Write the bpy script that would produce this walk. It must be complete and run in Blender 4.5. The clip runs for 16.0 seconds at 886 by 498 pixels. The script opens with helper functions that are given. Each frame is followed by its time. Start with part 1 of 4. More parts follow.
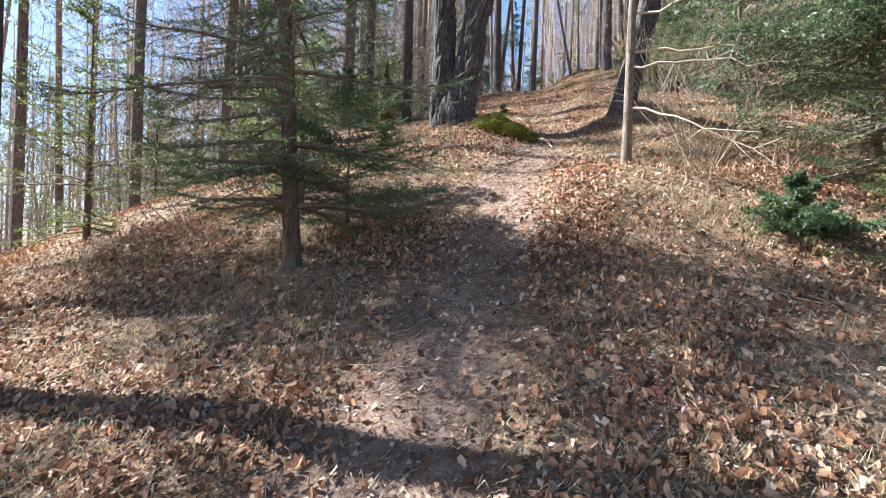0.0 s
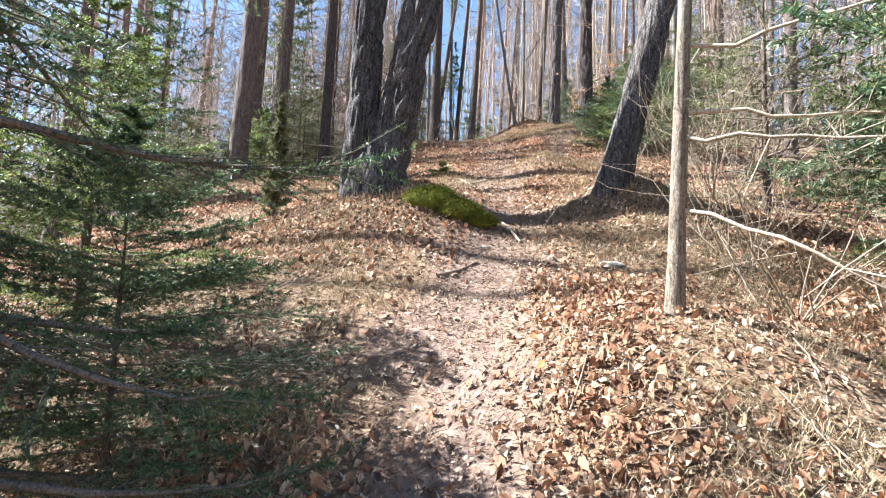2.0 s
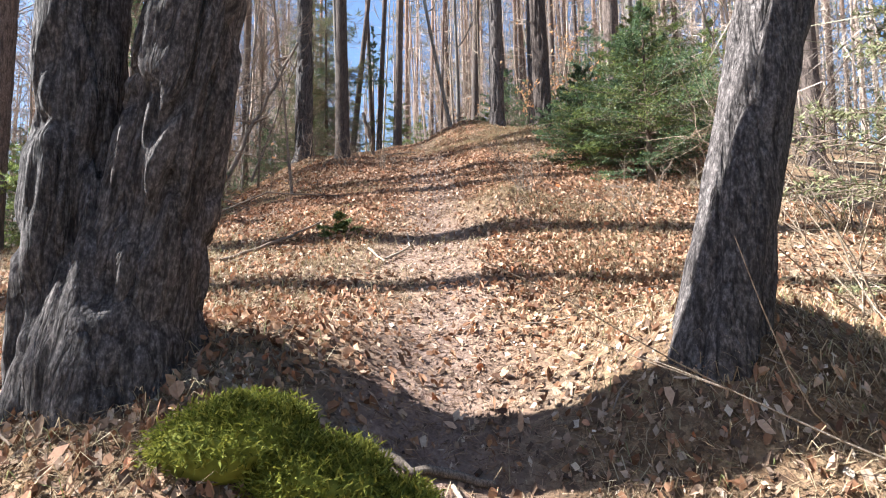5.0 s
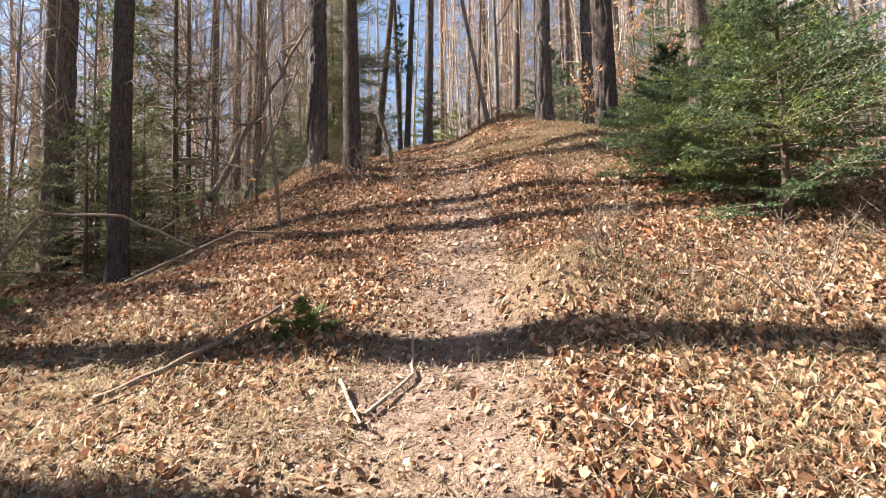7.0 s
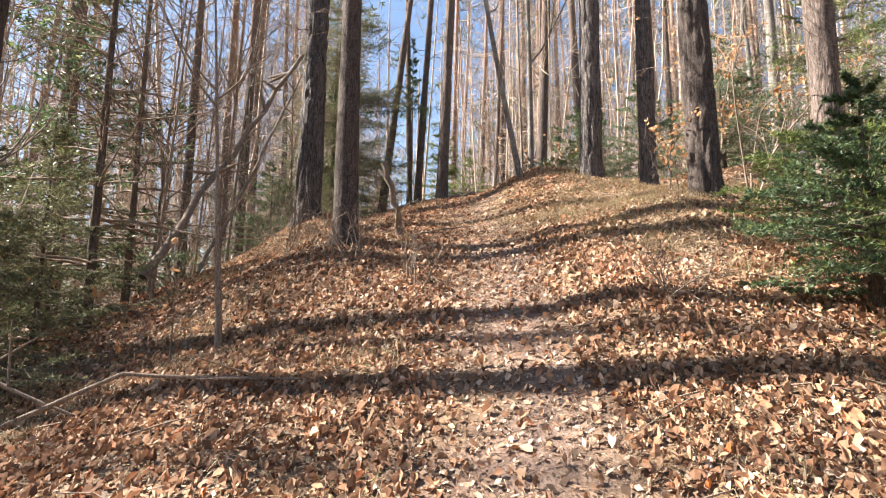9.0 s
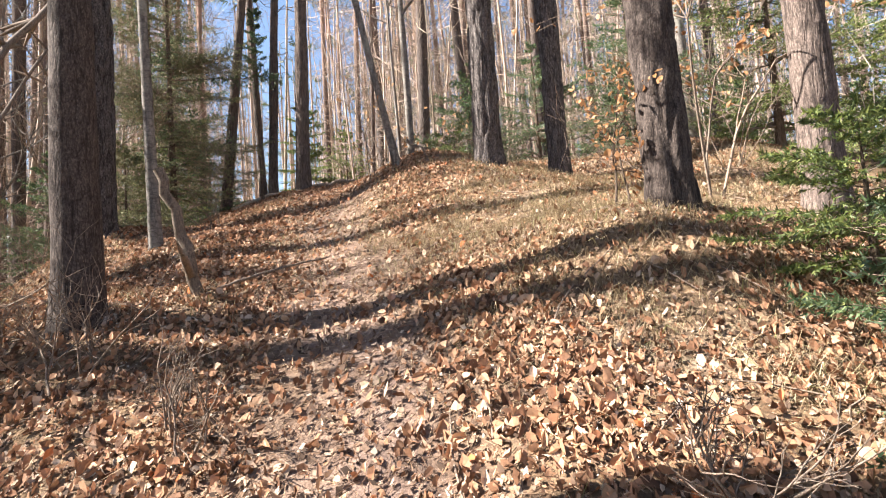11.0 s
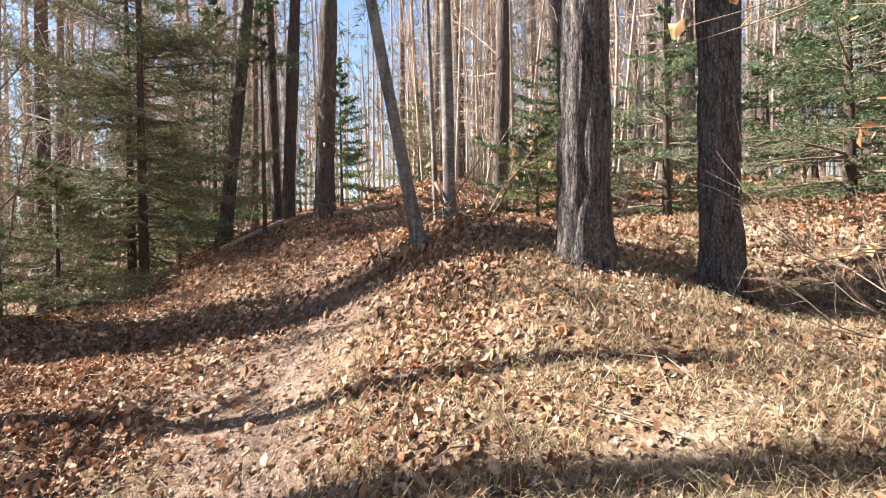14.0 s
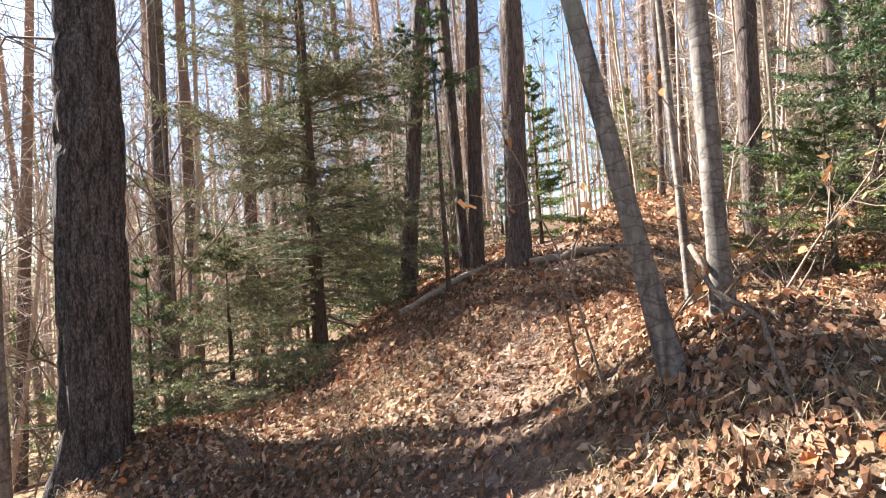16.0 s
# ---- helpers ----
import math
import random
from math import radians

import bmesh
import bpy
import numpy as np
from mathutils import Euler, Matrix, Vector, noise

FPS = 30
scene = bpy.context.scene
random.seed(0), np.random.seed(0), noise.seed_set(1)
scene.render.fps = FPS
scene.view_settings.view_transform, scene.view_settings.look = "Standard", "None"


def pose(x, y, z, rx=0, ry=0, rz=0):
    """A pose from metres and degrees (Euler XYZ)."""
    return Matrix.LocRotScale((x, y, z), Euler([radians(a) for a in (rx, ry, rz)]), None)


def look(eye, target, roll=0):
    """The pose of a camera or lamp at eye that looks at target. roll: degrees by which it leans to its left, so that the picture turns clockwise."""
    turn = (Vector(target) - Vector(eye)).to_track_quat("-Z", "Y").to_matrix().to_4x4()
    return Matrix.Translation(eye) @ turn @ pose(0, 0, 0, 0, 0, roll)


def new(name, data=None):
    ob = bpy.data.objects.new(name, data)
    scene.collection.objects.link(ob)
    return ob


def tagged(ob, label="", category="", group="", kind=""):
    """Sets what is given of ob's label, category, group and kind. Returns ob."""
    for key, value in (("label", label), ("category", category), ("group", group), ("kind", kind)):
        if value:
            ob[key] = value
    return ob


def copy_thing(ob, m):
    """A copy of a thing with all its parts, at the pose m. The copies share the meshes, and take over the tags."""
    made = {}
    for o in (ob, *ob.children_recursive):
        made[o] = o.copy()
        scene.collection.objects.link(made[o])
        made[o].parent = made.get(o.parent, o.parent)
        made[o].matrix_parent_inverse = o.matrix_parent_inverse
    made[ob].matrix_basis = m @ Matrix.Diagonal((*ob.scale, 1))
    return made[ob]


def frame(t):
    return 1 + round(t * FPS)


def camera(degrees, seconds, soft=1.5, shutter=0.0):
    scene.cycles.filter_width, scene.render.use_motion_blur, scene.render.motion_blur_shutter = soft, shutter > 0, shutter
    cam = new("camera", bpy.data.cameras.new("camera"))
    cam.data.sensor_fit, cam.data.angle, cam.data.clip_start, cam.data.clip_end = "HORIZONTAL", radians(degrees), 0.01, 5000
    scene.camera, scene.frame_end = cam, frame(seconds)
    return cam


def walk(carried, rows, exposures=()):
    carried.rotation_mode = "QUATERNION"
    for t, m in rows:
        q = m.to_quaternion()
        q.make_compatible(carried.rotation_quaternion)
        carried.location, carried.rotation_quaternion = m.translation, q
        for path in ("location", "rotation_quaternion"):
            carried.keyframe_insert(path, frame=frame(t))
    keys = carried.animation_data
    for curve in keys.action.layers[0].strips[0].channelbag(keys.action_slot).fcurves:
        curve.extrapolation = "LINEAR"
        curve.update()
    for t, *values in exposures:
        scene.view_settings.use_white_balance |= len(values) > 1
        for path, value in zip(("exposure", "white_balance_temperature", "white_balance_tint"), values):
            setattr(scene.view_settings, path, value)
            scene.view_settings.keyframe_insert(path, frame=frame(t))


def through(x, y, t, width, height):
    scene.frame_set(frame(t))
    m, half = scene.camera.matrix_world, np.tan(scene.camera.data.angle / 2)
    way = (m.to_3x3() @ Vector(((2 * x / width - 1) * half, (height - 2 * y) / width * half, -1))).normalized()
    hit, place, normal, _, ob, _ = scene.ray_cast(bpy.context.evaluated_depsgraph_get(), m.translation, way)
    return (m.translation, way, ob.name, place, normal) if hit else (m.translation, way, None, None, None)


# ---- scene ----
cam = camera(77.0, 16.0, 1.1)
PATH = [
    (0, (2.357, 0.912, 1.718), (1.709, 2.804, 1.779), 0.9),
    (0.5, (2.19, 1.39, 1.85), (1.624, 3.305, 1.951), 2.2),
    (1, (1.999, 1.988, 2.149), (1.529, 3.928, 2.276), 3.8),
    (1.5, (1.888, 2.55, 2.423), (1.472, 4.5, 2.579), 1.0),
    (2, (1.75, 3.105, 2.601), (1.343, 5.052, 2.802), 2.2),
    (2.5, (1.674, 3.55, 2.78), (1.281, 5.494, 3.035), 0.4),
    (3, (1.636, 4.084, 3.059), (1.301, 6.044, 3.279), -3.0),
    (3.5, (1.459, 4.453, 3.294), (1.234, 6.436, 3.43), 0.9),
    (4, (1.53, 5.18, 3.435), (1.245, 7.154, 3.58), -1.9),
    (4.5, (1.483, 5.594, 3.605), (1.256, 7.575, 3.762), -2.5),
    (4.7, (1.455, 5.793, 3.713), (1.265, 7.776, 3.887), -1.9),
    (6.8, (1.361, 7.555, 4.559), (1.075, 9.53, 4.689), 2.3),
    (7, (1.33, 7.825, 4.658), (1.002, 9.794, 4.775), -1.3),
    (7.5, (1.176, 8.261, 4.838), (0.84, 10.223, 5.026), -1.6),
    (8, (1.096, 8.769, 5.047), (0.758, 10.724, 5.302), 0.4),
    (8.5, (0.977, 9.297, 5.241), (0.667, 11.252, 5.526), -1.1),
    (9, (0.787, 9.81, 5.381), (0.45, 11.763, 5.65), 0.5),
    (9.5, (0.618, 10.271, 5.595), (0.357, 12.24, 5.828), 1.3),
    (10, (0.542, 10.7, 5.833), (0.536, 12.687, 6.053), -4.2),
    (10.2, (0.58, 10.983, 5.824), (0.69, 12.968, 6.045), -6.1),
    (12.3, (1.117, 12.85, 6.913), (1.032, 14.846, 6.81), -0.4),
    (12.5, (1.14, 13.132, 6.946), (1.007, 15.124, 6.82), -1.5),
    (13, (1.163, 13.621, 7.256), (0.918, 15.6, 7.101), -1.5),
    (13.5, (1.095, 13.995, 7.52), (0.815, 15.974, 7.436), 1.5),
    (14, (1.177, 14.439, 7.576), (0.903, 16.42, 7.563), -1.1),
    (14.5, (1.214, 14.759, 7.776), (0.936, 16.739, 7.793), -3.1),
    (15, (1.065, 15.134, 7.912), (0.621, 17.084, 7.93), -2.7),
    (15.5, (0.922, 15.323, 7.935), (0.242, 17.204, 7.956), -2.9),
    (16, (0.813, 15.846, 8.019), (-0.153, 17.597, 8.069), -4.1),
]
walk(cam, [(t, look(e, g, r)) for t, e, g, r in PATH], [(0, 2.45, 5500, 7), (1.5, 2.8, 5500, 5), (2.5, 2.5, 5500, 7), (4.5, 2.5, 5600, 8), (7.0, 2.35, 6400, 10), (9.0, 2.6, 6400, 10), (10.0, 2.6, 6300, 10), (12.5, 2.5, 6400, 14), (13.3, 2.6, 6400, 13), (14.5, 2.45, 6100, 9), (15.3, 2.6, 6200, 10), (16.0, 2.8, 6200, 10)])

# world, sun and exposure
SUN_AZ, SUN_EL = radians(-90), radians(44)
sun_way = Vector((math.sin(SUN_AZ) * math.cos(SUN_EL), math.cos(SUN_AZ) * math.cos(SUN_EL), math.sin(SUN_EL)))
world = bpy.data.worlds.new("sky")
scene.world = world
world.use_nodes = True
sky = world.node_tree.nodes.new("ShaderNodeTexSky")
sky.sky_type, sky.sun_disc, sky.sun_elevation, sky.sun_rotation = "NISHITA", False, SUN_EL, SUN_AZ
sky.dust_density = 0.8
background = world.node_tree.nodes["Background"]
background.inputs["Strength"].default_value = 0.044
world.node_tree.links.new(sky.outputs["Color"], background.inputs["Color"])
sun = new("sun", bpy.data.lights.new("sun", "SUN"))
sun.data.energy, sun.data.angle, sun.data.color = 5.0, radians(0.6), (1.0, 0.94, 0.84)
sun.matrix_world = look(sun_way * 80, (0, 0, 0))

rng = np.random.default_rng(7)


# ---- materials ----
def nodes_of(name):
    m = bpy.data.materials.new(name)
    m.use_nodes = True
    t = m.node_tree
    return m, t, t.nodes["Principled BSDF"]


def node(t, kind, **values):
    n = t.nodes.new(kind)
    for key, value in values.items():
        n.inputs[key].default_value = value
    return n


def ramp(t, source, stops):
    n = t.nodes.new("ShaderNodeValToRGB")
    while len(n.color_ramp.elements) < len(stops):
        n.color_ramp.elements.new(0.5)
    for e, (at, c) in zip(n.color_ramp.elements, stops):
        e.position, e.color = at, (*c, 1)
    t.links.new(source, n.inputs["Fac"])
    return n.outputs["Color"]


def mix(t, fac, a, b, blend="MIX"):
    n = t.nodes.new("ShaderNodeMix")
    n.data_type, n.blend_type = "RGBA", blend
    for socket, value in ((n.inputs[0], fac), (n.inputs[6], a), (n.inputs[7], b)):
        if isinstance(value, (int, float)):
            socket.default_value = value
        elif isinstance(value, tuple):
            socket.default_value = (*value, 1)
        else:
            t.links.new(value, socket)
    return n.outputs[2]


def coords(t, stretch):
    c, m = t.nodes.new("ShaderNodeTexCoord"), t.nodes.new("ShaderNodeMapping")
    m.inputs["Scale"].default_value = stretch
    t.links.new(c.outputs["Object"], m.inputs["Vector"])
    return m.outputs["Vector"]


def noise_tex(t, vector, scale, detail=5.0, rough=0.6):
    n = node(t, "ShaderNodeTexNoise", Scale=scale, Detail=detail, Roughness=rough)
    t.links.new(vector, n.inputs["Vector"])
    return n.outputs["Fac"]


def bump(t, b, height, strength, distance):
    n = node(t, "ShaderNodeBump", Strength=strength, Distance=distance)
    t.links.new(height, n.inputs["Height"])
    t.links.new(n.outputs["Normal"], b.inputs["Normal"])


def bark(name, dark, mid, light, scale=14.0, stretch=(1, 1, 0.22), lichen=None, upper=None, relief=0.012):
    """Bark with long plates; upper: the colour of the thin bark high on the stem."""
    m, t, b = nodes_of(name)
    v = coords(t, stretch)
    plates = node(t, "ShaderNodeTexVoronoi", Scale=scale)
    plates.feature = "DISTANCE_TO_EDGE"
    warp = noise_tex(t, v, scale * 0.6, 4)
    bent = mix(t, 0.12, v, warp)
    t.links.new(bent, plates.inputs["Vector"])
    grain = noise_tex(t, coords(t, (1, 1, 0.5)), scale * 5, 6, 0.7)
    patch = noise_tex(t, coords(t, (1, 1, 0.6)), 2.5, 3)
    colour = ramp(t, grain, [(0.28, dark), (0.5, mid), (0.75, light)])
    streak = noise_tex(t, coords(t, (1, 1, 0.16)), scale * 2.2, 5, 0.65)
    colour = mix(t, ramp(t, streak, [(0.36, (0.75, 0.75, 0.75)), (0.52, (0, 0, 0))]), colour, tuple(c * 0.6 for c in dark))
    colour = mix(t, ramp(t, plates.outputs["Distance"], [(0.0, (0.6, 0.6, 0.6)), (0.07, (0, 0, 0))]), colour, tuple(c * 0.5 for c in dark))
    if lichen:
        colour = mix(t, ramp(t, patch, [(0.55, (0, 0, 0)), (0.72, (0.6, 0.6, 0.6))]), colour, lichen)
    if upper:
        c = t.nodes.new("ShaderNodeTexCoord")
        s = t.nodes.new("ShaderNodeSeparateXYZ")
        t.links.new(c.outputs["Object"], s.inputs[0])
        h = node(t, "ShaderNodeMapRange")
        h.inputs[1].default_value, h.inputs[2].default_value = 3.5, 10.0
        t.links.new(s.outputs["Z"], h.inputs[0])
        colour = mix(t, h.outputs[0], colour, mix(t, grain, upper, tuple(c * 1.5 for c in upper)))
    info = t.nodes.new("ShaderNodeObjectInfo")
    colour = mix(t, 1.0, colour, ramp(t, info.outputs["Random"], [(0, (0.8, 0.8, 0.8)), (1, (1.15, 1.1, 1.05))]), "MULTIPLY")
    t.links.new(colour, b.inputs["Base Color"])
    b.inputs["Roughness"].default_value = 0.95
    b.inputs["Specular IOR Level"].default_value = 0.15
    h = mix(t, 0.6, ramp(t, plates.outputs["Distance"], [(0, (0, 0, 0)), (0.25, (1, 1, 1))]), mix(t, 0.5, streak, grain))
    bump(t, b, h, 1.0, relief)
    return m


def bits(name, stops, rough=0.8, spec=0.2, through=0.0, scale=60.0):
    """Leaves, needles and blades: each piece has its own colour out of the stops."""
    m, t, b = nodes_of(name)
    g = t.nodes.new("ShaderNodeNewGeometry")
    colour = ramp(t, g.outputs["Random Per Island"], stops)
    patch = noise_tex(t, coords(t, (1, 1, 1)), scale, 3)
    wide = noise_tex(t, coords(t, (1, 1, 1)), 1.3, 3)
    colour = mix(t, 1.0, colour, ramp(t, patch, [(0.25, (0.7, 0.68, 0.66)), (0.7, (1.12, 1.1, 1.08))]), "MULTIPLY")
    colour = mix(t, 1.0, colour, ramp(t, wide, [(0.3, (0.78, 0.75, 0.72)), (0.7, (1.1, 1.1, 1.1))]), "MULTIPLY")
    t.links.new(colour, b.inputs["Base Color"])
    b.inputs["Roughness"].default_value = rough
    b.inputs["Specular IOR Level"].default_value = spec
    if through:
        back = t.nodes.new("ShaderNodeBsdfTranslucent")
        t.links.new(colour, back.inputs["Color"])
        both = node(t, "ShaderNodeMixShader", Fac=through)
        t.links.new(b.outputs[0], both.inputs[1])
        t.links.new(back.outputs[0], both.inputs[2])
        t.links.new(both.outputs[0], t.nodes["Material Output"].inputs["Surface"])
    return m


def soil():
    """Forest floor: trodden earth on the path, humus with leaf crumbs and dry moss beside it."""
    m, t, b = nodes_of("forest_soil")
    v = coords(t, (1, 1, 1))
    fine, mid, wide = noise_tex(t, v, 90, 6, 0.7), noise_tex(t, v, 14, 5), noise_tex(t, v, 1.1, 4)
    crumbs = node(t, "ShaderNodeTexVoronoi", Scale=38.0, Randomness=1.0)
    t.links.new(v, crumbs.inputs["Vector"])
    litter = ramp(t, crumbs.outputs["Color"], [(0.15, (0.085, 0.05, 0.032)), (0.5, (0.21, 0.125, 0.07)), (0.85, (0.36, 0.24, 0.14))])
    humus = ramp(t, mid, [(0.3, (0.07, 0.045, 0.03)), (0.55, (0.17, 0.115, 0.07)), (0.75, (0.29, 0.21, 0.13))])
    side = mix(t, ramp(t, fine, [(0.4, (0, 0, 0)), (0.6, (1, 1, 1))]), humus, litter)
    straw = ramp(t, mix(t, 0.5, fine, crumbs.outputs["Color"]), [(0.25, (0.09, 0.065, 0.045)), (0.5, (0.24, 0.18, 0.125)), (0.75, (0.45, 0.36, 0.26))])
    side = mix(t, ramp(t, wide, [(0.5, (0, 0, 0)), (0.64, (0.55, 0.55, 0.55))]), side, straw)
    earth = ramp(t, mix(t, 0.5, fine, mid), [(0.32, (0.075, 0.05, 0.038)), (0.5, (0.2, 0.135, 0.105)), (0.68, (0.36, 0.26, 0.205))])
    a = t.nodes.new("ShaderNodeAttribute")
    a.attribute_name = "tread"
    colour = mix(t, a.outputs["Fac"], side, earth)
    t.links.new(colour, b.inputs["Base Color"])
    b.inputs["Roughness"].default_value = 0.97
    b.inputs["Specular IOR Level"].default_value = 0.1
    bump(t, b, mix(t, 0.5, fine, mid), 0.9, 0.02)
    return m


SOIL = soil()
BARK_PINE = bark("pine_bark", (0.05, 0.04, 0.036), (0.14, 0.108, 0.094), (0.28, 0.23, 0.205), 24, upper=(0.23, 0.15, 0.115))
BARK_OLD = bark("old_pine_bark", (0.028, 0.024, 0.024), (0.115, 0.1, 0.096), (0.34, 0.3, 0.285), 18, (1, 1, 0.2), relief=0.03)
BARK_SPRUCE = bark("spruce_bark", (0.055, 0.04, 0.032), (0.125, 0.092, 0.07), (0.24, 0.185, 0.145), 34, (1, 1, 0.6), lichen=(0.3, 0.31, 0.24), relief=0.004)
BARK_DARK = bark("dark_bark", (0.025, 0.02, 0.018), (0.07, 0.056, 0.05), (0.16, 0.13, 0.12), 26, (1, 1, 0.4), relief=0.006)
# greyer and paler than the near bark: distance haze is put into the colour
BARK_FAR = bark("hazy_distant_bark", (0.13, 0.11, 0.1), (0.25, 0.215, 0.195), (0.38, 0.335, 0.305), 12, upper=(0.3, 0.24, 0.2))
BARK_LARCH = bark("pale_spruce_bark", (0.1, 0.075, 0.058), (0.26, 0.205, 0.155), (0.46, 0.385, 0.31), 34, (1, 1, 0.8), lichen=(0.5, 0.5, 0.42), relief=0.003)
BARK_BEECH = bark("smooth_grey_bark", (0.1, 0.088, 0.08), (0.2, 0.18, 0.163), (0.33, 0.305, 0.275), 9, (1, 1, 2.5), lichen=(0.38, 0.4, 0.34), relief=0.002)
BARK_TWIG = bark("dry_twig_bark", (0.1, 0.075, 0.06), (0.24, 0.185, 0.145), (0.42, 0.35, 0.28), 60, (1, 1, 1), relief=0.001)
BARK_STRAW = bark("dry_beige_twig_bark", (0.16, 0.12, 0.09), (0.34, 0.27, 0.2), (0.52, 0.44, 0.34), 60, (1, 1, 1), relief=0.001)
BARK_PALE = bark("weathered_wood", (0.25, 0.2, 0.15), (0.46, 0.38, 0.29), (0.66, 0.57, 0.46), 50, (1, 1, 0.5), relief=0.002)
LEAF = bits("dead_leaf", [(0.0, (0.1, 0.05, 0.03)), (0.25, (0.24, 0.125, 0.07)), (0.5, (0.37, 0.2, 0.118)), (0.78, (0.5, 0.31, 0.19)), (0.95, (0.64, 0.47, 0.34)), (1.0, (0.46, 0.14, 0.04))], 0.75, 0.2, 0.15)
LEAF_CRUMB = bits("leaf_scraps", [(0.0, (0.06, 0.04, 0.03)), (0.3, (0.15, 0.1, 0.07)), (0.6, (0.3, 0.2, 0.14)), (0.85, (0.46, 0.35, 0.26)), (1.0, (0.62, 0.52, 0.42))], 0.85, 0.15, 0.1)
LEAF_HUNG = bits("hanging_dry_leaf", [(0.0, (0.3, 0.15, 0.07)), (0.5, (0.55, 0.31, 0.15)), (1.0, (0.7, 0.47, 0.27))], 0.6, 0.3, 0.4)
STRAW = bits("dry_grass", [(0.0, (0.17, 0.12, 0.07)), (0.4, (0.33, 0.255, 0.16)), (0.8, (0.5, 0.41, 0.27)), (0.9, (0.6, 0.51, 0.35)), (1.0, (0.2, 0.25, 0.07))], 0.7, 0.3, 0.25)
NEEDLE_LITTER = bits("fallen_needles", [(0.0, (0.12, 0.07, 0.045)), (0.6, (0.3, 0.19, 0.12)), (1.0, (0.5, 0.36, 0.24))])
NEEDLE_DARK = bits("spruce_needles", [(0.0, (0.04, 0.075, 0.04)), (0.5, (0.085, 0.14, 0.066)), (0.9, (0.16, 0.225, 0.095)), (1.0, (0.26, 0.3, 0.1))], 0.5, 0.4, 0.35, 8)
# lighter, yellower copy of the spruce needles, with sunlight put into the colour
NEEDLE_SUNLIT = bits("sunlit_spruce_needles", [(0.0, (0.06, 0.095, 0.035)), (0.5, (0.15, 0.205, 0.06)), (1.0, (0.32, 0.36, 0.11))], 0.5, 0.4, 0.4, 8)
NEEDLE_DRY = bits("sparse_dry_needles", [(0.0, (0.1, 0.11, 0.055)), (0.6, (0.2, 0.215, 0.11)), (1.0, (0.38, 0.37, 0.2))], 0.7, 0.2, 0.2, 8)
NEEDLE_PINE = bits("pine_needles", [(0.0, (0.04, 0.065, 0.03)), (0.6, (0.09, 0.125, 0.05)), (1.0, (0.17, 0.19, 0.07))], 0.55, 0.35, 0.3, 8)
TWIG_HAZE = bits("distant_bare_twigs", [(0.0, (0.18, 0.15, 0.13)), (0.5, (0.32, 0.275, 0.24)), (0.85, (0.45, 0.39, 0.34)), (1.0, (0.22, 0.24, 0.13))], 0.9, 0.1, 0.0, 4)
MOSS = bits("bright_moss", [(0.0, (0.07, 0.085, 0.015)), (0.5, (0.2, 0.22, 0.035)), (1.0, (0.38, 0.37, 0.07))], 0.8, 0.15, 0.3, 30)
STONE = bark("pale_stone", (0.3, 0.28, 0.25), (0.52, 0.49, 0.45), (0.68, 0.66, 0.62), 16, (1, 1, 1), relief=0.006)


# ---- mesh helpers ----
def vnoise(p, seed=0):
    """Smooth value noise in 0..1 at the points p."""
    p = np.asarray(p, float)
    i = np.floor(p).astype(np.int64)
    f = p - i
    u = f * f * (3 - 2 * f)
    total = np.zeros(len(p))
    for dx in (0, 1):
        for dy in (0, 1):
            for dz in (0, 1):
                h = (i[:, 0] + dx) * 374761393 + (i[:, 1] + dy) * 668265263 + (i[:, 2] + dz) * 1440662683 + seed * 974634777
                h = (h ^ (h >> 13)) * 1274126177 & 0xFFFFFFFF
                h = ((h ^ (h >> 16)) & 0xFFFF) / 65535.0
                w = np.where(dx, u[:, 0], 1 - u[:, 0]) * np.where(dy, u[:, 1], 1 - u[:, 1]) * np.where(dz, u[:, 2], 1 - u[:, 2])
                total += w * h
    return total


def mesh_of(name, v, f, material, smooth=True):
    """A mesh from an array of points and an array of triangles or quads."""
    me = bpy.data.meshes.new(name)
    v, f = np.asarray(v, np.float32), np.asarray(f, np.int32)
    me.vertices.add(len(v))
    me.vertices.foreach_set("co", v.ravel())
    me.loops.add(f.size)
    me.loops.foreach_set("vertex_index", f.ravel())
    me.polygons.add(len(f))
    me.polygons.foreach_set("loop_start", np.arange(len(f), dtype=np.int32) * f.shape[1])
    me.polygons.foreach_set("use_smooth", np.full(len(f), smooth))
    me.update(calc_edges=True)
    me.validate()
    me.materials.append(material)
    return me


def joined(pieces):
    """One array of points and one of faces out of several."""
    vs, fs, n = [], [], 0
    for v, f in pieces:
        vs.append(v)
        fs.append(np.asarray(f) + n)
        n += len(v)
    return np.concatenate(vs), np.concatenate(fs)


def unit(a):
    return a / np.maximum(np.linalg.norm(a, axis=-1, keepdims=True), 1e-9)


